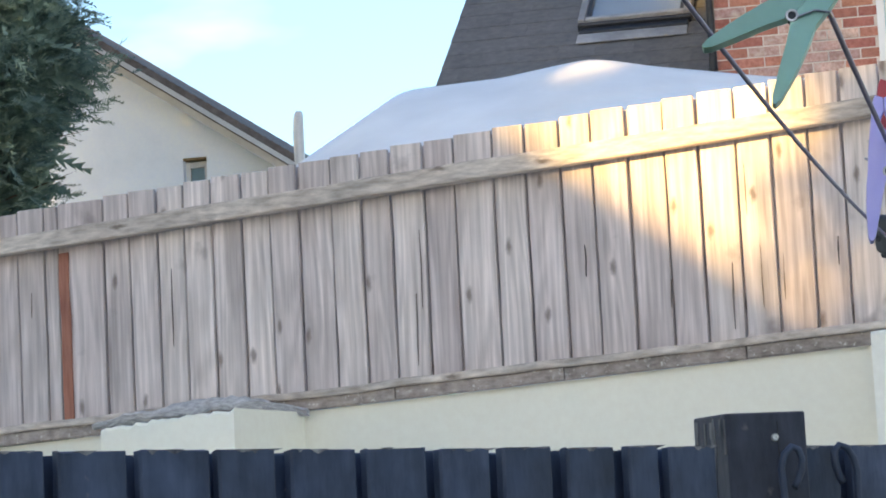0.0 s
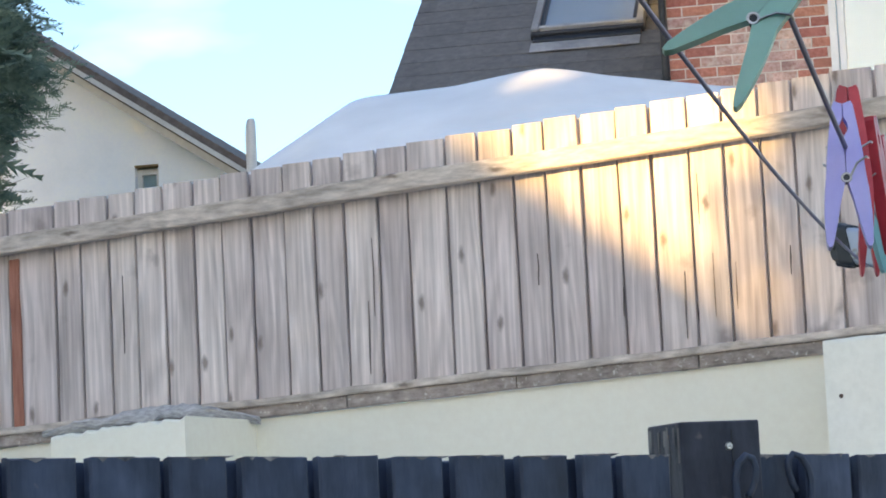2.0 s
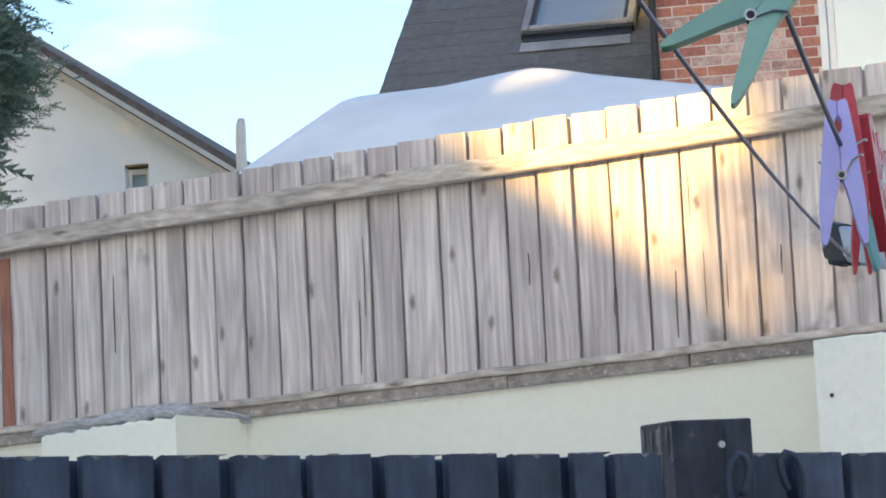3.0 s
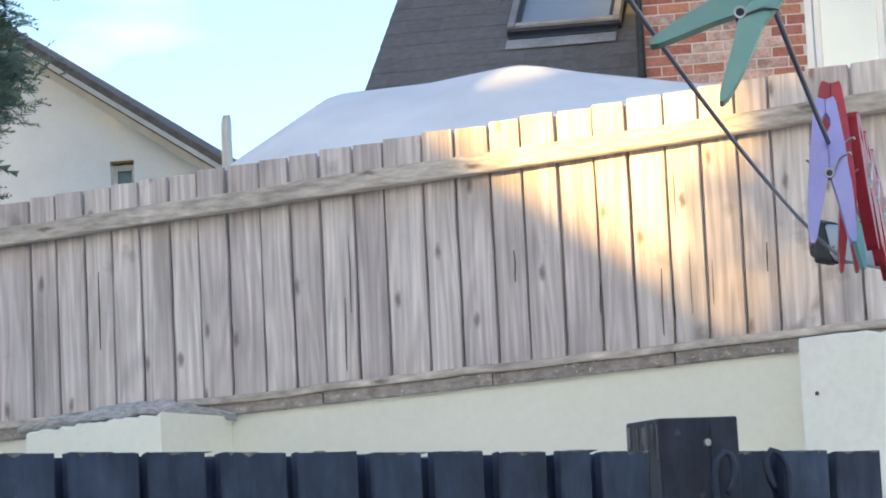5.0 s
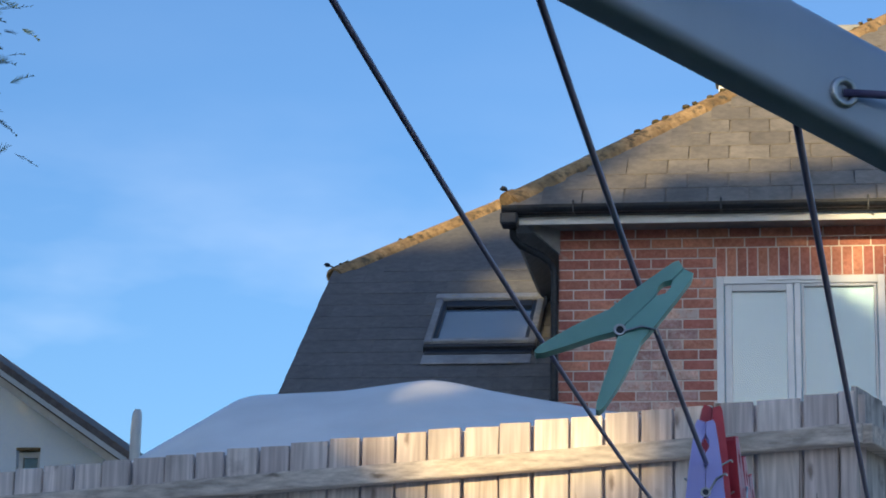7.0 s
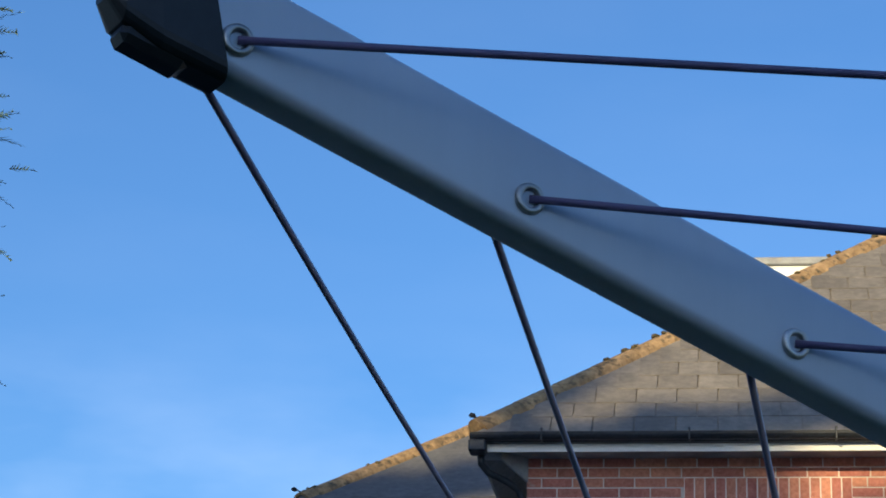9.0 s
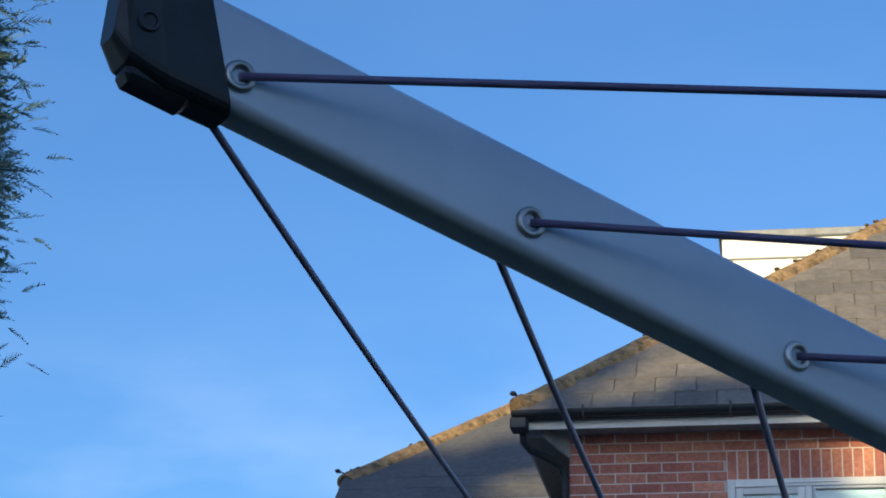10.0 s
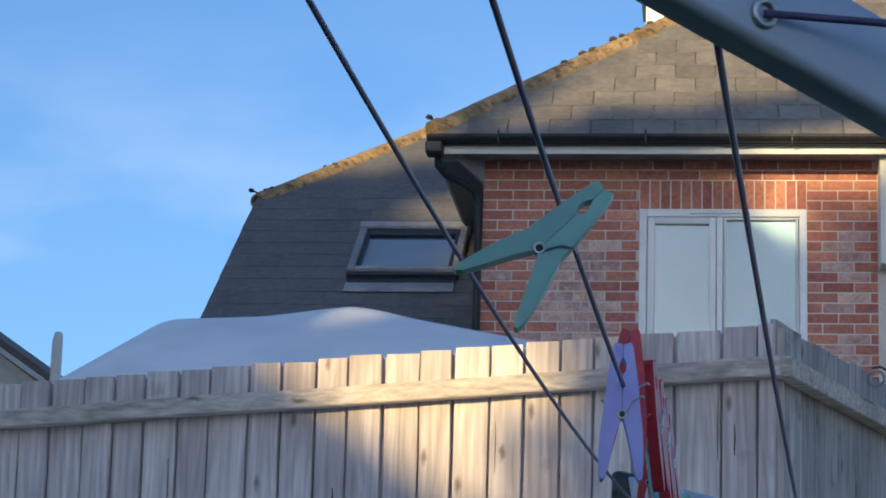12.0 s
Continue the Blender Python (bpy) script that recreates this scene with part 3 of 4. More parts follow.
part("screw", ring(pm @ Vector((0.012, -0.052, 1.752)), pm.to_3x3() @ Vector((0, 1, 0)), 0.003, 0.003, 14, 6), "steel", post, "bright screw head")
HOOKS = (((2.161, -5.198, 1.708), ((-14, -120), (-14, -35), (-16, 0), (-10, 19), (2, 29), (12, 25), (16.6, 12), (14.5, -4), (8, -19), (2, -27))),
         ((2.230, -5.117, 1.705), ((-6, -19), (-12, -8), (-16.6, 8), (-17.4, 23), (-8, 33), (4, 29), (13.7, 14.5), (17.8, -4), (16.6, -35), (16.6, -120))))
for c, bend in HOOKS:
    c, d = Vector(c), Vector((0.85, 0.52, 0))
    hook = thing("hook", c, "navy painted iron hook curling over the dark fence", "hook", "hooks on the dark fence")
    part("rod", tube([c + d * (u / 1000) + Vector((0, 0, w / 1000)) for u, w in bend], 0.0052), "navy", hook, smooth=True)

# ---- brick house ----
PITCH = math.tan(radians(38.6))
house = thing("house", (3, 10, 0), "red brick house wing with slate hipped roof", "house")
WX0, WX1, WZ0, WZ1 = 2.0, 3.2, 4.6, 5.8
for spec in ((0.862, WX0, 9.008, 9.26, 0, 6.16), (WX1, 5.2, 9.008, 9.26, 0, 6.16), (WX0, WX1, 9.008, 9.26, 0, WZ0), (WX0, WX1, 9.008, 9.26, WZ1, 6.16),
             (0.862, 1.1, 9.26, 13.5, 0, 6.16)):
    part("wall", boxes(spec), "mortar", house)
part("soffit", boxes((0.55, 5.2, 8.70, 9.05, 6.165, 6.19)), "lead", house)
part("fascia", boxes((0.585, 5.2, 8.685, 8.70, 6.133, 6.195), bevel=0.002), "white", house, "white painted fascia board")
gut = bmesh.new()
prof = [(8.56 + 0.05 * math.cos(a), 6.245 + 0.052 * math.sin(a)) for a in [math.pi + math.pi * q / 8 for q in range(9)]] + [(8.61 + 0.075, 6.262), (8.61 + 0.075, 6.19), (8.6, 6.19)]
ga = [gut.verts.new((0.485, y + 0.03, z)) for y, z in prof]
gb2 = [gut.verts.new((5.2, y + 0.03, z)) for y, z in prof]
for q in range(len(prof)):
    gut.faces.new((ga[q], ga[(q + 1) % len(prof)], gb2[(q + 1) % len(prof)], gb2[q]))
gut.faces.new(ga)
gut.faces.new(gb2)
gutter = part("gutter", gut, "black", house, "dark plastic gutter")
for gx in (1.0, 2.05, 3.08, 4.1):
    part("bracket", boxes((gx - 0.007, gx + 0.007, 8.542, 8.7, 6.185, 6.275), bevel=0.003), "black", gutter)
part("hopper", boxes((0.475, 0.60, 8.55, 8.72, 6.11, 6.20), bevel=0.012), "black", house)
pipe_pts = [(0.55, 8.72, 6.13), (0.555, 8.74, 6.06), (0.60, 8.80, 6.01), (0.74, 8.88, 5.955), (0.81, 8.93, 5.91), (0.835, 8.95, 5.84), (0.835, 8.95, 4.0), (0.835, 8.95, 0.05)]
dp = part("downpipe", tube(pipe_pts, 0.027, 12), "black", house, "black plastic downpipe with a swan neck", smooth=True)
for z in (5.62, 4.9):
    part("clip", ring((0.835, 8.95, z), (0, 0, 1), 0.029, 0.006, 16, 6), "black", dp)
part("cheek_board", slab([(0.60, 8.72, 6.17), (0.86, 8.98, 6.17), (0.86, 8.98, 5.98)], 0.02), "lead", house)
part("corner_box", boxes((3.705, 3.96, 8.78, 9.0, 5.36, 6.28), bevel=0.006), "render_cool", house, "pale rendered corner box")

# bricks, in the stretch of wall that shows
bw, bh, joint = 0.215, 0.065, 0.010
brick_me = {}
for key, w in (("full", bw), ("half", 0.1025)):
    brick_me[key] = mesh_of(boxes((-w / 2, w / 2, 0, 0.05, 0, bh), bevel=0.002), "brick", M["brick"])
    brick_me[key + "p"] = mesh_of(boxes((-w / 2, w / 2, 0, 0.05, 0, bh), bevel=0.003), "brick", M["brick_pale"])
soldier_me = mesh_of(boxes((-0.0325, 0.0325, 0, 0.05, 0, 0.207), bevel=0.002), "brick", M["brick"])


def lay(me, x, z, wall_ob, stretch=1.0):
    ob = new("brick", me)
    ob.matrix_basis = Matrix.Translation((x, 9.003 + rng.uniform(0, 0.0025), z)) @ Matrix.Diagonal((stretch, 1, 1, 1))
    place(ob, wall_ob)


def limed(x, z):
    """Lime bloom low on the wall, clear of the quoins."""
    if z > 5.62:
        return False
    if 0.95 < x < 1.86:
        return rng.random() < min(0.85, (5.70 - z) * 1.6) * (0.5 + 0.5 * (x > 1.2))
    return x > 3.34 and rng.random() < 0.86


row, z = 0, 4.225
while z < 6.12:
    for x0, x1 in (((0.862, 3.70),) if z > 6.01 else ((0.862, WX0), (WX1, 3.70))):
        x = x0
        if row % 2:
            lay(brick_me["half"], x0 + 0.0513, z, house)
            x += 0.1125
        while x + bw <= x1 + 0.002:
            c = x + bw / 2
            lay(brick_me["fullp" if limed(c, z) else "full"], c, z, house)
            x += 0.225
        if x1 - x > 0.03:
            lay(brick_me["half"], (x + x1) / 2, z, house, (x1 - x) / 0.1025)
    z += 0.075
    row += 1
for q in range(16):
    lay(soldier_me, WX0 + 0.0375 + q * 0.075, 5.808, house)

# window
win = part("window", boxes((WX0, WX0 + 0.055, 8.985, 9.06, WZ0, WZ1), bevel=0.004), "white", house, "white plastic framed casement window")
for spec in ((WX1 - 0.055, WX1, 8.985, 9.06, WZ0, WZ1), (WX0 + 0.055, WX1 - 0.055, 8.985, 9.06, WZ1 - 0.055, WZ1),
             (WX0 + 0.055, WX1 - 0.055, 8.985, 9.06, WZ0, WZ0 + 0.055), (2.555, 2.60, 8.988, 9.06, WZ0 + 0.055, WZ1 - 0.055)):
    part("frame_bar", boxes(spec, bevel=0.004), "white", win)
for a, b, c in ((2.062, 2.55, 0.05), (2.606, 3.138, 0.02)):
    for spec in ((a, a + c, 8.978, 9.03, WZ0 + 0.06, WZ1 - 0.062), (b - c, b, 8.978, 9.03, WZ0 + 0.06, WZ1 - 0.062),
                 (a + c, b - c, 8.978, 9.03, WZ1 - 0.062 - c, WZ1 - 0.062), (a + c, b - c, 8.978, 9.03, WZ0 + 0.06, WZ0 + 0.06 + c)):
        part("sash_bar", boxes(spec, bevel=0.004), "white", win)
    pane = part("pane", boxes((a + c - 0.005, b - c + 0.005, 9.005, 9.011, WZ0 + 0.06, WZ1 - 0.07)), "glass", win)
    pane.visible_shadow = False
part("vent", boxes((2.36, 2.80, 8.972, 8.99, WZ1 - 0.034, WZ1 - 0.022), bevel=0.003), "white", win)
part("blind", boxes((WX0 + 0.05, WX1 - 0.05, 9.016, 9.022, WZ0 + 0.06, WZ1 - 0.065)), "blind", win, "closed pale blind behind the glass, tinted blue for the sky reflection")

# wing roof, with its hip, and slates


def front_y(z):
    return 8.60 + (z - 6.20) / PITCH


HX0, HZ0 = 0.50, 6.36                        # foot of the hip
hip_at = lambda k: Vector((HX0 + k, front_y(HZ0) + k, HZ0 + k * PITCH))
TOP = 3.75
roof = part("roof", slab([(HX0 - 0.02, front_y(6.26), 6.26), (5.2, front_y(6.26), 6.26), (5.2, hip_at(TOP).y, hip_at(TOP).z), hip_at(TOP)], 0.06), "roof_slate", house, "grey-brown slate roof")
part("roof_side", slab([(HX0 - 0.02, front_y(6.26), 6.26), hip_at(TOP), (hip_at(TOP).x, 16, hip_at(TOP).z), (HX0 - 0.02, 16, 6.26)], 0.06), "slate", house)


def slate_mesh(w, length, mat="slate"):
    return mesh_of(boxes((-w / 2, w / 2, 0, length, -0.006, 0.0), bevel=0.001), "slate", M[mat])


slate_me, tight_me = slate_mesh(0.289, 0.33, "roof_slate"), slate_mesh(0.2995, 0.33)
MPITCH = math.tan(radians(34))


def slates(parent, x0, x1, y0, z0, rows, left_limit, right_limit, pitch, me):
    """Courses of slates up a slope, each course lapping the one below."""
    PM = Matrix.Rotation(math.atan(pitch), 4, "X")
    c, sn = math.cos(math.atan(pitch)), math.sin(math.atan(pitch))
    for r in range(rows):
        y, z = y0 + r * 0.262 * c, z0 + r * 0.262 * sn
        x = x0 + (0.15 if r % 2 else 0.0)
        while x < x1:
            if left_limit(y, z) + 0.36 < x < right_limit(y, z):
                ob = new("slate", me)
                ob.matrix_basis = Matrix.Translation((x, y, z + 0.016 + rng.uniform(0, 0.003))) @ PM @ Matrix.Rotation(radians(-1.2 + rng.uniform(-0.2, 0.2)), 4, "X") @ Matrix.Rotation(radians(rng.uniform(-0.4, 0.4)), 4, "Z")
                place(ob, parent)
            x += 0.30


slates(roof, 0.6, 4.9, front_y(6.26), 6.265, 17, lambda y, z: HX0 + (z - HZ0) / PITCH, lambda y, z: 9, PITCH, slate_me)


def hip_tiles(parent, p0, p1, n, rad):
    """Half-round hip tiles, bedded in mortar, with mossy joints."""
    d = (p1 - p0)
    for q in range(n):
        a, b = p0 + d * (q / n), p0 + d * ((q + 1.06) / n)
        dd = (b - a).normalized()
        sd = dd.cross(Vector((0, 0, 1))).normalized()
        up = sd.cross(dd)
        bm = bmesh.new()
        rows = []
        for e, (pt, r) in enumerate(((a, rad * 1.02), (b, rad * 0.98))):
            outer = [bm.verts.new(pt + sd * r * 1.15 * math.cos(t) + up * (r * math.sin(t) - 0.055)) for t in [math.pi * k / 8 for k in range(9)]]
            inner = [bm.verts.new(pt + sd * (r - 0.02) * 1.15 * math.cos(t) + up * ((r - 0.02) * math.sin(t) - 0.055)) for t in [math.pi * k / 8 for k in range(8, -1, -1)]]
            rows.append(outer + inner)
        m = len(rows[0])
        for k in range(m):
            bm.faces.new((rows[0][k], rows[0][(k + 1) % m], rows[1][(k + 1) % m], rows[1][k]))
        bm.faces.new(rows[0])
        bm.faces.new(rows[1])
        part("hip_tile", bm, "hip", parent, smooth=False)


hip_tiles(roof, hip_at(0.0), hip_at(TOP), 14, 0.092)
part("hip_mortar", tube([hip_at(-0.004) + Vector((0, 0, -0.02)), hip_at(0.05) + Vector((0, 0, -0.02))], 0.07, 12), "hip", roof)
part("hip_iron", tube([hip_at(0.04) + Vector((0, 0, 0.0)), hip_at(0.0) + Vector((0, 0, 0.06)), hip_at(-0.015) + Vector((0, 0, 0.085)), hip_at(-0.03) + Vector((0, 0, 0.095)), hip_at(-0.045) + Vector((0, 0, 0.10))], [0.007, 0.007, 0.018, 0.02, 0.006]), "black", roof)
part("dormer", boxes((1.96, 4.2, 12.5, 14.0, 7.3, 8.80), bevel=0.005), "white", house, "white boarded roof dormer")
part("dormer_roof", boxes((1.90, 4.25, 12.42, 14.0, 8.80, 8.87), bevel=0.01), "lead", house)
part("dormer_trim", boxes((1.93, 4.2, 12.46, 12.50, 8.62, 8.80), bevel=0.004), "white", house)

# main roof behind the wing
main = thing("house", (-0.2, 12, 0), "slate roofed main range with a roof window", "house")
back_y = lambda z: 9.30 + (z - 4.70) / MPITCH
VX = -1.383
BL = Vector((VX, back_y(6.646), 6.646))
BH = Vector((VX + 2.2, back_y(6.646 + 1.70), 6.646 + 1.70))
part("wall", boxes((VX + 0.1, 6.0, 9.6, 15.0, 0, 4.4)), "whitewall", main)
mroof = part("roof", slab([(VX, back_y(4.2), 4.2), (6.0, back_y(4.2), 4.2), (6.0, BH.y, BH.z), BH, BL], 0.07), "slate", main, "dark slate roof slope")
part("roof_side", slab([BL, BH, (BH.x, 17, BH.z), (VX, 17, 6.646)], 0.07), "slate", main)
part("gable", slab([(VX + 0.06, back_y(4.3), 4.3), (VX + 0.06, BL.y, 6.57), (VX + 0.06, 15, 6.57), (VX + 0.06, 15, 4.3)], 0.05), "whitewall", main)
slates(mroof, VX + 0.15, 0.95, back_y(4.42), 4.425, 16, lambda y, z: VX - 0.26 if z < 6.55 else VX + (z - 6.60) * 1.29, lambda y, z: 2, MPITCH, tight_me)
half_me = slate_mesh(0.147, 0.33)
for r in range(1, 16, 2):
    c, sn = math.cos(math.atan(MPITCH)), math.sin(math.atan(MPITCH))
    if 4.425 + r * 0.262 * sn < 6.5:
        ob = new("slate", half_me)
        ob.matrix_basis = Matrix.Translation((VX + 0.076, back_y(4.42) + r * 0.262 * c, 4.442 + r * 0.262 * sn)) @ Matrix.Rotation(math.atan(MPITCH) - radians(1.2), 4, "X")
        place(ob, mroof)
hip_tiles(mroof, BL, BH, 7, 0.095)
part("hip_iron", tube([BL + Vector((0.02, 0, 0.04)), BL + Vector((-0.02, -0.02, 0.055)), BL + Vector((-0.035, -0.03, 0.06)), BL + Vector((-0.055, -0.04, 0.062)), BL + Vector((-0.07, -0.05, 0.062))], [0.007, 0.007, 0.018, 0.02, 0.006]), "black", mroof)

def moss_tufts(parent, p0, p1, n, rad, seed):
    """Small cushions of moss along the crest of a hip."""
    r = random.Random(seed)
    for q in range(n):
        c = p0.lerp(p1, r.random()) + Vector((r.uniform(-0.03, 0.03), r.uniform(-0.03, 0.03), rad - 0.06))
        bm = bmesh.new()
        bmesh.ops.create_icosphere(bm, subdivisions=1, radius=1)
        k = r.uniform(0.012, 0.028)
        for v in bm.verts:
            v.co = c + Vector((v.co.x * k * 1.5, v.co.y * k * 1.5, v.co.z * k)) * r.uniform(0.8, 1.15)
        part("moss_tuft", bm, "moss", parent, "dark cushion of moss")


moss_tufts(roof, hip_at(0.1), hip_at(TOP - 0.3), 26, 0.10, 3)
moss_tufts(mroof, BL, BH, 9, 0.095, 4)

# roof window
VM = Matrix.Translation((0, back_y(5.495), 5.495)) @ Matrix.Rotation(math.atan(MPITCH), 4, "X")    # x across, y up the slope, z out of it
vel = part("roof_window", boxes((-0.355, -0.295, 0.22, 1.14, 0, 0.095), m=VM, bevel=0.008), "lead", main, "grey framed roof window with lead flashing")
part("frame_bar", boxes((0.48, 0.54, 0.22, 1.14, 0, 0.095), m=VM, bevel=0.008), "lead", vel)
part("frame_bar", boxes((-0.365, 0.55, 1.14, 1.23, 0, 0.11), m=VM, bevel=0.010), "lead", vel, "pale top cover of the roof window")
part("frame_bar", boxes((-0.355, 0.54, 0.17, 0.22, 0, 0.07), m=VM, bevel=0.006), "black", vel)
part("frame_bar", boxes((-0.335, 0.52, 0.08, 0.17, 0, 0.045), m=VM, bevel=0.006), "black", vel)
part("frame_bar", boxes((-0.295, 0.48, 0.24, 0.285, 0.0, 0.092), m=VM, bevel=0.006), "lead", vel)
for spec in ((-0.295, -0.262, 0.285, 1.13, 0.02, 0.082), (0.447, 0.48, 0.285, 1.13, 0.02, 0.082), (-0.262, 0.447, 1.00, 1.13, 0.02, 0.085)):
    part("sash_bar", boxes(spec, m=VM, bevel=0.006), "black", vel)
part("pane", boxes((-0.265, 0.45, 0.28, 1.01, 0.055, 0.065), m=VM), "glass", vel)
part("blind", boxes((-0.265, 0.45, 0.28, 1.01, 0.015, 0.025), m=VM), "sky_backing", vel)
part("flashing", boxes((-0.345, 0.52, -0.10, 0.07, 0.024, 0.036), m=VM, bevel=0.004), "lead", vel, "pale lead apron")

# ---- white sheeting canopy between the fence and the house ----
can = thing("canopy", (0.3, 5, 0), "white plastic sheeting stretched over a garden shelter", "canopy")
bm = bmesh.new()
CX = [(-1.9, 3.40), (-1.14, 3.87), (-0.60, 4.185), (-0.52, 4.205), (0.0, 4.225), (0.36, 4.272), (0.49, 4.286), (0.62, 4.268), (0.85, 4.215), (1.48, 4.10), (2.6, 3.95)]
xs = np.linspace(-1.9, 2.6, 91)
zs = np.interp(xs, [p[0] for p in CX], [p[1] for p in CX])
zs = np.convolve(np.pad(zs, 1, mode="edge"), [0.2, 0.6, 0.2], mode="valid")
vv = []
for j in range(25):
    t = j / 24
    y = 3.6 + 2.8 * t
    fall = abs(y - 5.0)
    vv.append([bm.verts.new((x, y, zz - 0.30 * fall - 0.12 * fall ** 2 + 0.012 * math.sin(7 * x + 2 * y) * fall)) for x, zz in zip(xs, zs)])
for a, b in zip(vv, vv[1:]):
    for q in range(90):
        bm.faces.new((a[q], a[q + 1], b[q + 1], b[q]))
sheet = part("sheet", bm, "tarp", can, smooth=True)
sol = sheet.modifiers.new("thick", "SOLIDIFY")
sol.thickness = 0.004
for px_, py_ in ((-1.2, 3.9), (2.2, 3.9), (-1.2, 6.1), (2.2, 6.1)):
    part("leg", tube([(px_, py_, 0), (px_, py_, 3.2)], 0.03), "steel", can)

# ---- white gabled house ----
wh = thing("house", (-9, 22, 0), "white rendered gabled house with dark tiled roof", "house")
S = 0.676
EX, EZ = -5.30, 6.224
AX = -10.4
AZ = EZ + (EX - AX) * S
gz = lambda x: EZ + (EX - x) * S
QX0, QX1, QZ0, QZ1 = -6.575, -6.28, 5.0, 6.447          # window opening in the gable
bm = bmesh.new()
XL = 2 * AX - EX
for poly in (((XL, 0), (XL, EZ), (AX, AZ), (QX0, gz(QX0)), (QX0, QZ1), (QX0, QZ0), (QX0, 0)), ((QX1, 0), (QX1, QZ0), (QX1, QZ1), (QX1, gz(QX1)), (EX, EZ), (EX, 0)),
             ((QX0, QZ1), (QX0, gz(QX0)), (QX1, gz(QX1)), (QX1, QZ1)), ((QX0, 0), (QX0, QZ0), (QX1, QZ0), (QX1, 0))):
    bm.faces.new([bm.verts.new((x, 20, z)) for x, z in poly])
for (xa, za), (xb, zb) in (((QX0, QZ0), (QX0, QZ1)), ((QX0, QZ1), (QX1, QZ1)), ((QX1, QZ1), (QX1, QZ0)), ((QX1, QZ0), (QX0, QZ0))):
    bm.faces.new([bm.verts.new(v) for v in ((xa, 20, za), (xb, 20, zb), (xb, 20.16, zb), (xa, 20.16, za))])
for xa in (XL, EX):
    bm.faces.new([bm.verts.new(v) for v in ((xa, 20, 0), (xa, 20, EZ), (xa, 29, EZ), (xa, 29, 0))])
bm.faces.new([bm.verts.new((x, 29, z)) for x, z in ((XL, 0), (XL, EZ), (AX, AZ), (EX, EZ), (EX, 0))])
bmesh.ops.remove_doubles(bm, verts=bm.verts, dist=0.001)
part("wall", bm, "whitewall", wh)
# thin brown strip painting the shadow at the top of the opening
part("lintel", boxes((QX0, QX1, 19.996, 20.15, QZ1 - 0.026, QZ1 - 0.004)), "hip", wh, "brown strip for the shadow under the window head")


def verge_band(fx, x0, x1, y0, y1, top, bottom, teeth=0):
    """A board along the gable slope: offsets above the wall line, taken upright; teeth give lapped tile ends."""
    bm = bmesh.new()
    n = max(1, teeth * 2)
    rows = []
    for q in range(n + 1):
        x = x0 + (x1 - x0) * q / n
        bump = 0.012 if teeth and q % 2 else 0.0
        rows.append([bm.verts.new((fx(x), y, gz(x) + v)) for y, v in ((y0, top + bump), (y1, top + bump), (y1, bottom), (y0, bottom))])
    for p_, q_ in zip(rows, rows[1:]):
        for k in range(4):
            bm.faces.new((p_[k], p_[(k + 1) % 4], q_[(k + 1) % 4], q_[k]))
    bm.faces.new(rows[0])
    bm.faces.new(rows[-1])
    return bm


for sgn in (1, -1):
    fx = lambda x: AX + sgn * (x - AX)
    rf = part("roof", slab([(fx(EX + 0.33), 19.64, EZ - 0.33 * S + 0.235), (fx(AX), 19.64, AZ + 0.235), (fx(AX), 29.3, AZ + 0.235), (fx(EX + 0.33), 29.3, EZ - 0.33 * S + 0.235)], 0.06), "brown_tile", wh, "dark brown tiled roof")
    part("verge_tiles", verge_band(fx, EX + 0.34, AX, 19.61, 19.645, 0.235, 0.145, 64), "brown_tile", rf)
    part("bargeboard", verge_band(fx, EX + 0.30, AX, 19.604, 19.655, 0.143, 0.076), "white", wh, "white bargeboard")
    part("trim", verge_band(fx, EX + 0.30, AX, 19.625, 19.72, 0.074, 0.058), "bark", wh, "brown stained trim under the bargeboard")
    part("soffit", verge_band(fx, EX + 0.27, AX, 19.64, 19.995, 0.056, -0.045), "soffit", wh, "beige boxed soffit")
w2 = part("window", boxes((QX0, QX0 + 0.06, 20.10, 20.16, QZ0, QZ1 - 0.04), bevel=0.003), "white", wh)
for spec in ((QX1 - 0.06, QX1, 20.10, 20.16, QZ0, QZ1 - 0.04), (QX0 + 0.06, QX1 - 0.06, 20.10, 20.16, QZ1 - 0.11, QZ1 - 0.04)):
    part("frame_bar", boxes(spec, bevel=0.003), "white", w2)
part("pane", boxes((QX0 + 0.06, QX1 - 0.06, 20.12, 20.13, QZ0, QZ1 - 0.11)), "glass", w2)
part("blind", boxes((QX0 + 0.02, QX1 - 0.02, 20.17, 20.19, QZ0, QZ1)), "blind", w2)
pole = thing("post", (-4.6, 18, 0), "white plastic post with a rounded top", "post")
part("shaft", tube([(-4.62, 18, 0), (-4.60, 18, 6.30), (-4.595, 18, 6.44), (-4.59, 18, 6.50), (-4.59, 18, 6.525)], [0.062, 0.060, 0.056, 0.046, 0.034], 14), "white", pole, smooth=True)

# ---- conifer ----


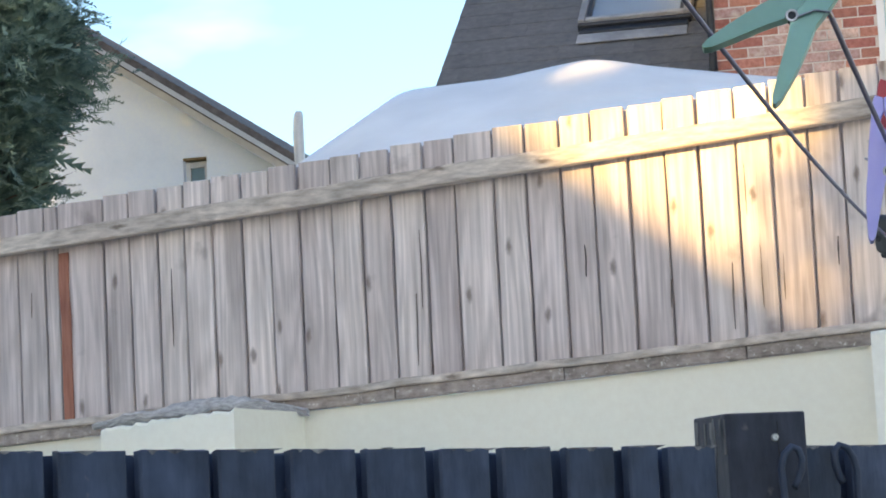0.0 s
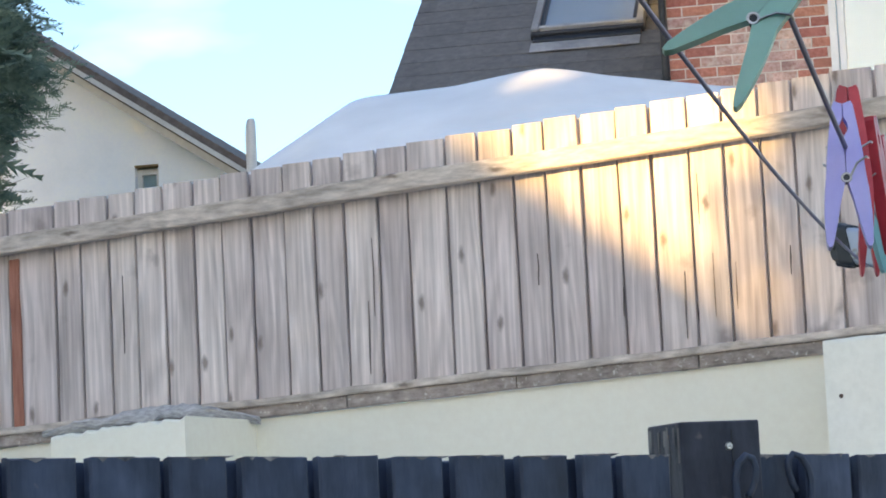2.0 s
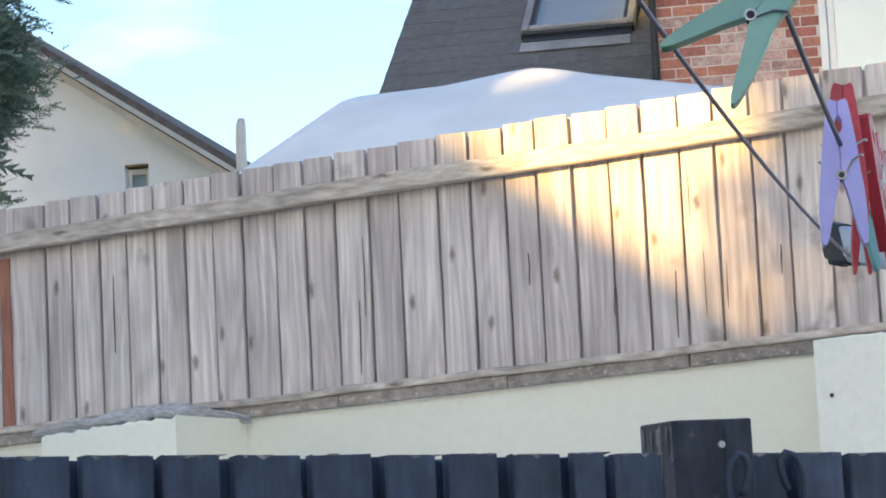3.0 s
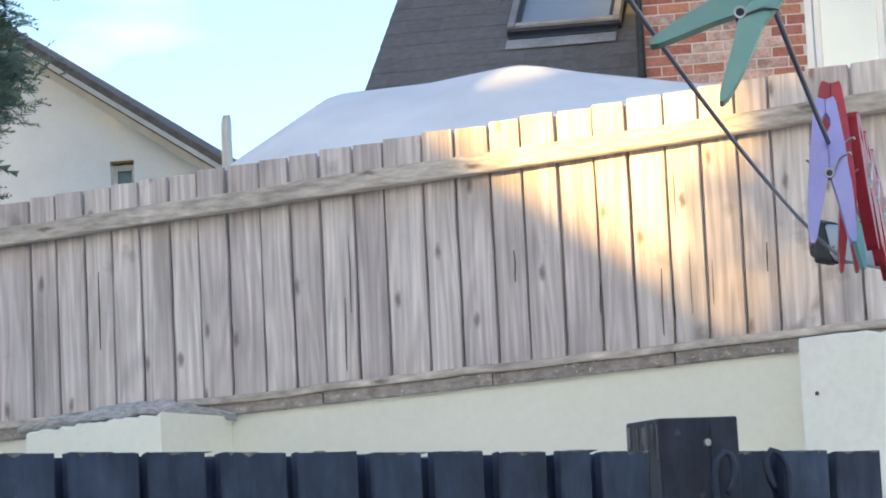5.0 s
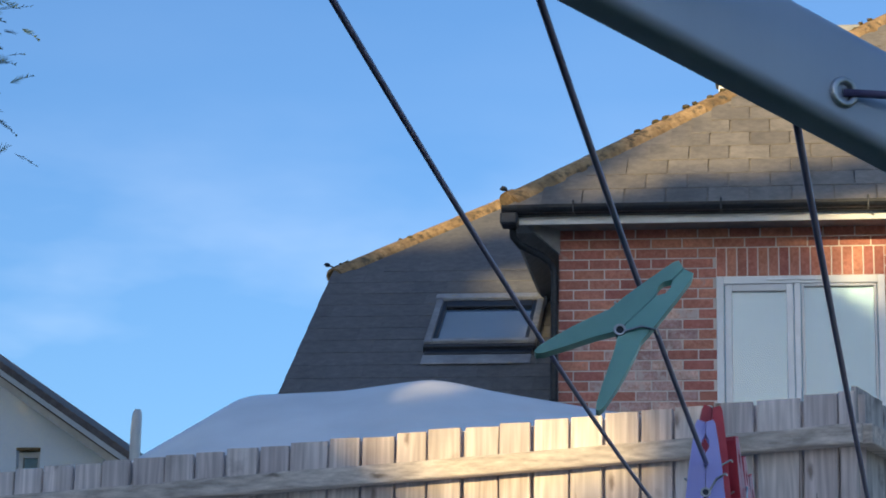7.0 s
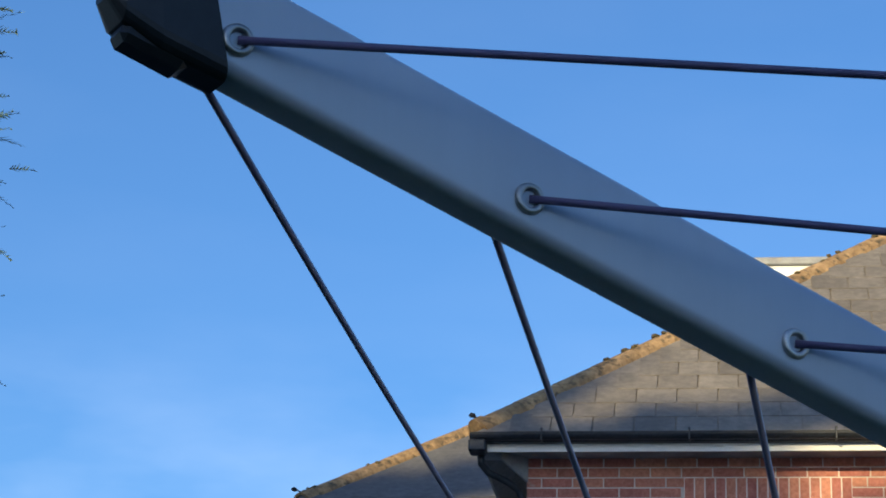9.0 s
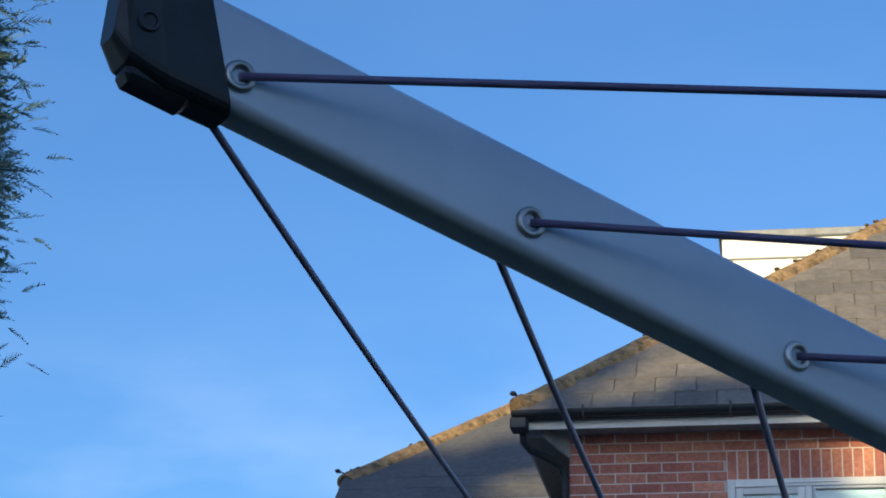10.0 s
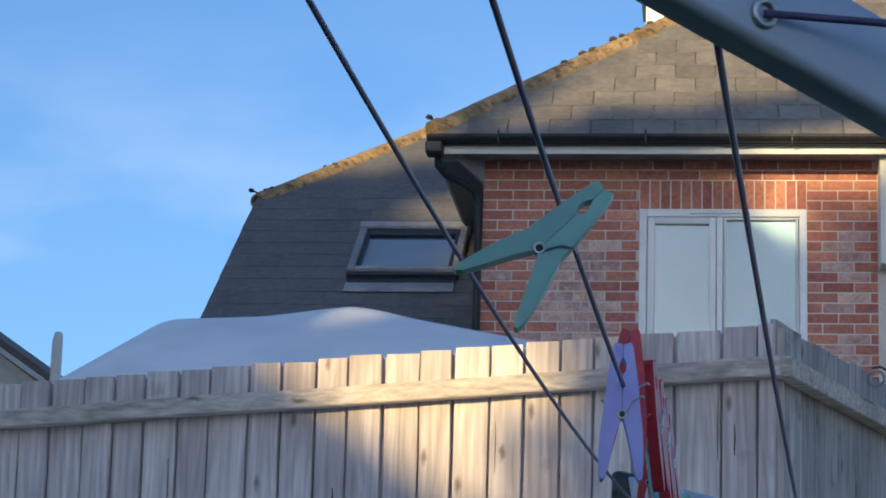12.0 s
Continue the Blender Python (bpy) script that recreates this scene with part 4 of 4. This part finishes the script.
def conifer(cx, cy, height, radius, count, seed, girth, grain=1.0, name="tree", label="tall dark green conifer with drooping sprays"):
    r = np.random.RandomState(seed)
    tr = thing(name, (cx, cy, 0), label, "tree")
    part("trunk", tube([(cx, cy, 0), (cx + 0.05, cy, height * 0.5), (cx, cy, height * 0.97)], [0.26, 0.16, 0.02], 10), "bark", tr)
    bm = bmesh.new()
    for q in range(60):
        zz = height * (0.1 + 0.85 * q / 60)
        a = q * 2.4
        L = radius * 0.85 * (1 - (zz / height) ** 2.2)
        e = bm.verts
        p0, p1 = Vector((cx, cy, zz)), Vector((cx + L * math.cos(a), cy + L * math.sin(a), zz + 0.25 * L))
        sd = Vector((-math.sin(a), math.cos(a), 0)) * 0.03
        v = [e.new(p0 + sd), e.new(p0 - sd), e.new(p0 + Vector((0, 0, 0.05))), e.new(p1)]
        bm.faces.new((v[0], v[1], v[3]))
        bm.faces.new((v[1], v[2], v[3]))
        bm.faces.new((v[2], v[0], v[3]))
    part("limbs", bm, "bark", tr)
    inner = np.arange(count) % 5 == 0
    zz = height * (0.06 + 0.94 * r.rand(count) ** 0.9)
    a = r.rand(count) * 2 * math.pi
    lump = 0.86 + 0.12 * np.sin(3 * a + 1.7 * zz) * np.cos(1.1 * zz + a) + 0.07 * np.sin(7 * a + 4.1 * zz)
    depth = np.where(inner, 0.55 + 0.25 * r.rand(count), 0.80 + 0.16 * r.rand(count) + np.where(r.rand(count) < 0.10, 0.24 * r.rand(count), 0))
    R = radius * lump * depth * np.interp(zz / height, [0, 0.33, 0.385, 0.42, 0.53, 0.62, 0.75, 0.9, 1], girth)
    p = np.stack([cx + R * np.cos(a), cy + R * np.sin(a), zz], 1)
    out = np.stack([np.cos(a), np.sin(a), 0.60 - 1.0 * r.rand(count)], 1) + 0.40 * r.randn(count, 3)
    out /= np.linalg.norm(out, axis=1)[:, None]
    sd = np.cross(out, r.randn(count, 3))
    sd /= np.linalg.norm(sd, axis=1)[:, None]
    L = (grain * (0.16 + 0.22 * r.rand(count)) * np.where(inner, 2.0, 1.0))[:, None]
    wide = (np.where(inner, 0.055, 0.016) * grain)[:, None]
    tris = []
    for k in range(8):
        f = k / 8
        root = p + out * L * f - np.array([0, 0, 0.12]) * L * f * f
        for sg in (1, -1):
            tip = root + (out * 0.70 + sd * sg * 0.42) * L * 0.40 * (1.15 - f) + r.randn(count, 3) * 0.010
            tris.append(np.stack([root - out * wide, root + out * wide, tip], 1))
    verts = np.concatenate(tris).reshape(-1, 3)
    n = len(verts) // 3
    me = bpy.data.meshes.new("crown")
    me.vertices.add(3 * n)
    me.vertices.foreach_set("co", verts.ravel())
    me.loops.add(3 * n)
    me.loops.foreach_set("vertex_index", np.arange(3 * n))
    me.polygons.add(n)
    me.polygons.foreach_set("loop_start", np.arange(0, 3 * n, 3))
    me.update(calc_edges=True)
    me.materials.append(M["leaf"])
    ob = new("crown", me)
    place(ob, tr)
    return tr


conifer(-7.75, 14.2, 17.0, 2.75, 42000, 11, (0.52, 0.64, 0.93, 0.79, 0.87, 0.95, 0.83, 0.48, 0.05))

# ---- rotary airer ----
E1, E3 = Vector((2.2166, -7.8386, 2.0085)), Vector((2.4414, -7.6777, 1.9270))
ad = (E3 - E1).normalized()
an = Vector((ad.y, -ad.x, 0)).normalized()              # out of the arm's side, towards the camera
au = an.cross(ad).normalized()
if au.z < 0:
    au = -au
HUB = E1 + ad * 1.80 - an * 0.011
airer = thing("rotary_airer", (HUB.x, HUB.y, 0), "grey aluminium rotary clothes airer with purple lines", "clothes airer")
part("pole", tube([(HUB.x, HUB.y, 0), (HUB.x, HUB.y, HUB.z + 0.1)], 0.025, 16), "alu", airer, smooth=True)
part("hub", tube([(HUB.x, HUB.y, HUB.z - 0.08), (HUB.x, HUB.y, HUB.z + 0.06)], 0.05, 16), "black", airer, smooth=True)


def arm(eye0, direction, normal, up, length, spacing, count):
    """A rounded rectangular tube with eyelets along one face and a black end cap."""
    prof = []
    hw, top, bot, rad = 0.0115, 0.0313, -0.0145, 0.0055
    for cx_, cz_, a0 in ((hw - rad, top - rad, 0), (-hw + rad, top - rad, 90), (-hw + rad, bot + rad, 180), (hw - rad, bot + rad, 270)):
        prof += [(cx_ + rad * math.cos(radians(a0 + q * 22.5)), cz_ + rad * math.sin(radians(a0 + q * 22.5))) for q in range(5)]
    origin = eye0 - normal * hw

    def sweep(p, s0, s1, grow=0.0):
        bm = bmesh.new()
        ends = []
        for s in (s0, s1):
            ends.append([bm.verts.new(origin + direction * s + normal * x * (1 + grow) + up * ((z - 0.010) * (1 + grow) + 0.010)) for x, z in p])
        m = len(p)
        for q in range(m):
            bm.faces.new((ends[0][q], ends[0][(q + 1) % m], ends[1][(q + 1) % m], ends[1][q]))
        bm.faces.new(ends[0])
        bm.faces.new(ends[1])
        return bm

    tb = part("arm", sweep(prof, -0.035, length), "alu", airer, smooth=True)
    tb.modifiers.new("edge", "EDGE_SPLIT")
    # end cap: a shroud with a bevelled nose and a lug below
    bm = bmesh.new()
    sect = []
    for s, g, tilt in ((-0.0130, 1.13, 0.62), (-0.040, 1.17, 0.50), (-0.053, 1.02, 0.28), (-0.058, 0.70, 0.12)):
        sect.append([bm.verts.new(origin + direction * (s - tilt * (z - 0.010)) + normal * x * g + up * ((z - 0.010) * g + 0.010)) for x, z in prof])
    m = len(prof)
    for a, b in zip(sect, sect[1:]):
        for q in range(m):
            bm.faces.new((a[q], a[(q + 1) % m], b[(q + 1) % m], b[q]))
    bm.faces.new(sect[0])
    bm.faces.new(sect[-1])
    fm = Matrix((( *direction, 0), (*normal, 0), (*up, 0), (0, 0, 0, 1))).transposed()
    fm.translation = origin
    box(bm, -0.045, -0.014, -0.008, 0.008, -0.0215, -0.010, m=fm, bevel=0.003)
    cap = part("end_cap", bm, "black", tb, "black plastic end cap")
    part("cap_ring", ring(origin + direction * -0.044 + up * 0.004 + normal * 0.0128, normal, 0.004, 0.0012, 16, 6), "black", tb)
    for q in range(count):
        part("eyelet", ring(eye0 + direction * spacing * q + normal * 0.0008, normal, 0.0055, 0.0018, 20, 8), "steel", tb, smooth=True)
    return [origin + direction * spacing * q for q in range(count)]


N = 8
A1 = arm(E1, ad, an, au, 1.78, (E3 - E1).length / 2, N)
T2 = Vector((2.332, -5.36, 1.985))
d2 = (HUB - T2).normalized()
n2 = Vector((d2.y, -d2.x, 0)).normalized()
A2 = arm(T2, d2, n2, (n2.cross(d2) if n2.cross(d2).z > 0 else d2.cross(n2)).normalized(), (HUB - T2).length - 0.03, 0.17, N)
T4 = Vector((4.62, -7.36, 2.01))
d4 = (HUB - T4).normalized()
n4 = Vector((d4.y, -d4.x, 0)).normalized()
A4 = arm(T4, d4, n4, (n4.cross(d4) if n4.cross(d4).z > 0 else d4.cross(n4)).normalized(), (HUB - T4).length - 0.03, 0.142, N)
T3 = Vector((HUB.x + 1.35, HUB.y + 1.1, 2.0))
d3 = (HUB - T3).normalized()
n3 = Vector((d3.y, -d3.x, 0)).normalized()
A3 = arm(T3, d3, n3, (n3.cross(d3) if n3.cross(d3).z > 0 else d3.cross(n3)).normalized(), (HUB - T3).length - 0.03, 0.142, N)


def cord(a, b, sag):
    return tube([a.lerp(b, t) - Vector((0, 0, sag * 4 * t * (1 - t))) for t in [q / 60 for q in range(61)]], 0.0018, 10)


# the cords nearest the tip hang slack: start along the arm, start height, end shift across, end height, sag
SLACK = ((-0.0154, -0.0134, 0.0066, -0.0172, 0.0326), (-0.0143, -0.0094, -0.0259, -0.0484, 0.034), (-0.0183, -0.0129, -0.0001, -0.0425, 0.0139))
for q in range(N):
    s0, z0, x1, z1, sag = SLACK[q] if q < 3 else (-0.019, -0.008, -0.025, 0.0, 0.01)
    part("line", cord(A1[q] + ad * s0 + Vector((0, 0, z0)), A2[q] + Vector((x1, 0, z1)), sag), "line", airer, smooth=True)
    part("line", cord(A1[q] + an * 0.012, A4[q] - Vector((0, 0, 0.07 if q == 1 else 0.0)), 0.0), "line", airer, smooth=True)
    part("line", cord(A2[q], A3[q], 0.01), "line", airer, smooth=True)
    part("line", cord(A4[q], A3[q], 0.01), "line", airer, smooth=True)


# ---- pegs ----
def peg(colour, label, m, splay=0.0, size=1.0, wide=1.0):
    """A sprung plastic peg: two legs and a wire spring. Local z runs from the handles to the jaw, y towards the viewer."""
    p = thing("peg", (0, 0, 0), label, "clothes peg", "pegs on the airer")
    th = 0.0048
    outl = [(0.0002, 0.0415), (0.0002, 0.034), (0.0028, 0.0305), (0.0030, 0.0270), (0.0002, 0.0235), (0.0002, 0.004), (0.0006, -0.003), (0.0018, -0.018), (0.0026, -0.036),
            (0.0038, -0.054), (0.0052, -0.0588), (0.0072, -0.0590), (0.0090, -0.055), (0.0112, -0.042), (0.0130, -0.028), (0.0142, -0.012), (0.0142, 0.002), (0.0128, 0.014), (0.0098, 0.030), (0.0076, 0.0405), (0.0060, 0.043)]
    outl = [(a, b * (1.32 if b > 0 else 0.88)) for a, b in outl]
    for sg in (1, -1):
        bm = bmesh.new()
        rings_ = []
        for y, inset in ((-th, 0.0008), (-th + 0.0012, 0.0), (th - 0.0012, 0.0), (th, 0.0008)):
            cxm, czm = sum(a for a, _ in outl) / len(outl), sum(b for _, b in outl) / len(outl)
            rr = []
            for a, b in outl:
                k = 1 - inset * 18
                v = Vector(((cxm + (a - cxm) * k) * wide, y, czm + (b - czm) * (1 - inset * 5)))
                turn = radians(splay) * min(1.0, max(0.0, (0.006 - v.z) / 0.016))
                v = Vector((sg * (v.x * math.cos(turn) - v.z * math.sin(turn)), v.y, v.z * math.cos(turn) + v.x * math.sin(turn)))
                rr.append(bm.verts.new(v * size))
            rings_.append(rr)
        mm = len(outl)
        for a, b in zip(rings_, rings_[1:]):
            for q in range(mm):
                bm.faces.new((a[q], a[(q + 1) % mm], b[(q + 1) % mm], b[q]))
        bm.faces.new(rings_[0])
        bm.faces.new(rings_[-1])
        part("leg", bm, colour, p)
    sp = part("spring", ring((0, -th * size, 0), (0, 1, 0), 0.0030 * size, 0.0009 * size, 16, 6), "steel", p, "steel wire spring")
    part("wire", tube([Vector(v) * size for v in ((0.003, -th - 0.001, 0.001), (0.008 * wide, -th - 0.0016, 0.010), (0.0150 * wide, -th - 0.001, 0.0145), (0.0165 * wide, 0, 0.015))], 0.0008 * size, 6), "steel", p)
    part("wire", tube([Vector(v) * size for v in ((-0.002, th + 0.001, -0.002), (-0.010 * wide, th + 0.0012, 0.009), (-0.0158 * wide, 0, 0.012))], 0.0008 * size, 6), "steel", p)
    # solid black bar in place of the shaded hollow
    part("coil", tube([Vector((0, -th - 0.0003, 0)) * size, Vector((0, th + 0.0003, 0)) * size], 0.0026 * size, 10), "black", p, "black plug painting the shade in the spring's hollow")
    p.matrix_basis = m
    return p


def facing(at, turn=0.0, lean=0.0, pitch=0.0):
    """Pose of a hanging peg: turned about the upright, leaning clockwise as seen from the camera."""
    return Matrix.Translation(at) @ Matrix.Rotation(radians(turn), 4, "Z") @ Matrix.Rotation(radians(pitch), 4, "X") @ Matrix.Rotation(radians(lean), 4, "Y")


peg("green", "pale green plastic peg clipped askew on a line", facing((2.3255, -7.374, 1.8868), 4, 44.5, -8), splay=23, size=0.93, wide=1.0)
peg("purple", "lilac plastic peg hanging from a line", facing((2.356, -6.823, 1.8784), 5, 1, -8), splay=9, size=1.03, wide=0.98)
peg("red", "bright red plastic peg behind a lilac one", facing((2.358, -6.775, 1.897), 8, 3, -6), splay=8, size=1.05, wide=1.0)
for q, (dx, turn, lean) in enumerate(((0.014, 78, -9), (0.019, 80, -11), (0.024, 78, -13))):
    peg("red", "bright red plastic peg in a row on a line", facing((2.366 + dx, -6.72 + 0.06 * q, 1.884 - 0.006 * q), turn, lean, -4), splay=2, size=0.98, wide=0.85)
peg("red", "bright red plastic peg hanging far along a line", facing((2.3547, -5.70, 1.968), 12, 2), splay=5, size=0.95, wide=0.8)
peg("teal", "teal plastic peg on a line", facing((2.3690, -5.75, 1.972), 30, -14), splay=7, size=1.05, wide=0.8)
peg("green", "pale green plastic peg near an arm", facing((2.425, -5.64, 1.915), 10, -35), splay=14, size=1.0)

# hook and ring on the return fence
p = CORNER + away * 1.30 + Vector((0.045, 0, 3.355))
hk = thing("wall_hook", p, "rusty iron hook with a pale ring on the fence", "hook")
part("ring", ring(p + Vector((-0.012, -0.02, 0.0)), (0.3, 1, 0), 0.034, 0.006, 20, 8), "lead", hk)
part("rod", tube([p + Vector(v) for v in ((-0.03, -0.02, 0.045), (0.005, -0.02, 0.05), (0.04, -0.02, 0.03), (0.055, -0.02, 0.0), (0.065, -0.02, 0.035))], 0.006), "rust", hk)
part("spur", tube([p + Vector(v) for v in ((0.05, -0.02, 0.01), (0.03, -0.02, -0.01), (0.038, -0.02, -0.05), (0.03, -0.02, -0.075))], 0.005), "rust", hk)

# ---- behind the camera: unseen house and trees, added to shade the garden ----
shade_house = thing("house", (-12, -28, 0), "unseen gabled house added behind the garden to cast shade", "house")
# gable slope set so its shadow edge crosses the fence
SX, SZ = -4.8, 7.95
RX = -8.4
RZ = SZ + (SX - RX) * 0.74
bm = bmesh.new()
fr = [bm.verts.new(p) for p in ((SX, -25, 0), (SX, -25, SZ), (RX, -25, RZ), (-14.0, -25, RZ - 1.5), (-14.0, -25, 0))]
bk = [bm.verts.new((v.co.x, -33, v.co.z)) for v in fr]
bm.faces.new(fr)
bm.faces.new(bk)
for q in range(5):
    bm.faces.new((fr[q], fr[(q + 1) % 5], bk[(q + 1) % 5], bk[q]))
part("wall", bm, "render", shade_house)
# invented low block, keeps sun off the ground by the airer
part("wing", boxes((SX, 16.0, -33.0, -25.0, 0, 4.4), bevel=0.02), "render", shade_house)


def shade_tree(cx, cy, cz, rx, rz, count, seed, gaps=(), lean=0.0, sprays=()):
    """A broad tree added out of view to cast shade: trunk, limbs and an uneven crown of leaf clumps."""
    r = np.random.RandomState(seed)
    tr = thing("tree", (cx, cy, 0), "unseen leafy tree added behind the garden to cast shade", "tree")
    part("trunk", tube([(cx + lean, cy, 0), (cx + lean * 0.9, cy, cz * 0.62), (cx, cy, cz)], [0.35, 0.25, 0.1], 10), "bark", tr)
    for a in (1.75, 2.5, 3.3, 4.5):
        part("limb", tube([(cx, cy, cz - 0.5 * rz), (cx + rx * 0.4 * math.cos(a), cy + rx * 0.4 * math.sin(a), cz), (cx + rx * 0.7 * math.cos(a), cy + rx * 0.7 * math.sin(a), cz + rz * 0.4)], [0.14, 0.09, 0.03], 6), "bark", tr)
    verts, faces = [], []
    for q in range(count):
        d = r.randn(3)
        d /= np.linalg.norm(d)
        k = (0.35 + 0.65 * r.rand() ** 0.5) * (0.86 + 0.16 * math.sin(5 * d[0] + 3 * d[2] * 2) + 0.1 * math.cos(9 * d[2]))
        c = np.array([cx, cy, cz]) + d * np.array([rx, rx * 0.8, rz]) * k
        for m in range(5):
            o = c + 0.22 * r.randn(3)
            if any(((o[0] - 0.268 * (o[1] + 25) - gx) / gw) ** 2 + ((o[2] + 0.22 * (o[1] + 25) - gz_) / gh) ** 2 < 1 for gx, gz_, gw, gh in gaps):
                continue
            u, v = 0.16 * r.randn(3), 0.16 * r.randn(3)
            b = len(verts)
            verts += [o - u, o + v, o + u, o - v]
            faces.append((b, b + 1, b + 2, b + 3))
    for (xa, za), (xb, zb), many in sprays:
        part("limb", tube([(xa, cy, za), ((xa + xb) / 2, cy, (za + zb) / 2 + 0.05), (xb, cy, zb)], [0.05, 0.03, 0.01], 6), "bark", tr)
        for q in range(many):
            t = r.rand()
            o = np.array([xa + (xb - xa) * t, cy, za + (zb - za) * t]) + np.array([0.16, 0.3, 0.10]) * r.randn(3) * (1.1 - 0.6 * t)
            u, v = 0.13 * r.randn(3), 0.13 * r.randn(3)
            b = len(verts)
            verts += [o - u, o + v, o + u, o - v]
            faces.append((b, b + 1, b + 2, b + 3))
    me = bpy.data.meshes.new("crown")
    me.from_pydata([tuple(v) for v in verts], [], faces)
    me.materials.append(M["leaf"])
    place(new("crown", me), tr)


GAPS = ((-7.45, 10.92, 0.36, 0.64), (-9.3, 14.6, 0.95, 0.5), (-8.9, 13.7, 0.6, 0.35), (-6.15, 13.1, 0.26, 0.20))   # holes in the crowns, along the light
# unseen crowns, sized and placed for the shadows on fence, wall and roofs
shade_tree(-10.7, -26.0, 13.1, 2.6, 2.7, 2500, 5, GAPS)
shade_tree(-8.25, -25.6, 11.3, 2.3, 2.5, 2300, 8, GAPS, sprays=(((-8.6, 13.4), (-5.9, 14.35), 150), ((-7.8, 13.75), (-5.5, 14.15), 100)))
shade_tree(-5.75, -25.2, 11.6, 1.9, 1.55, 1300, 9, GAPS, lean=-1.5)
shade_tree(-2.76, -25.0, 8.5, 1.7, 3.2, 2600, 6)
# added out of view to keep sun off the white house
conifer(-18.8, -25.0, 24.0, 5.2, 20000, 21, (0.8, 1, 1, 1, 1, 0.95, 0.8, 0.5, 0.1), grain=2.2, label="tall unseen conifer added to shade the white house")
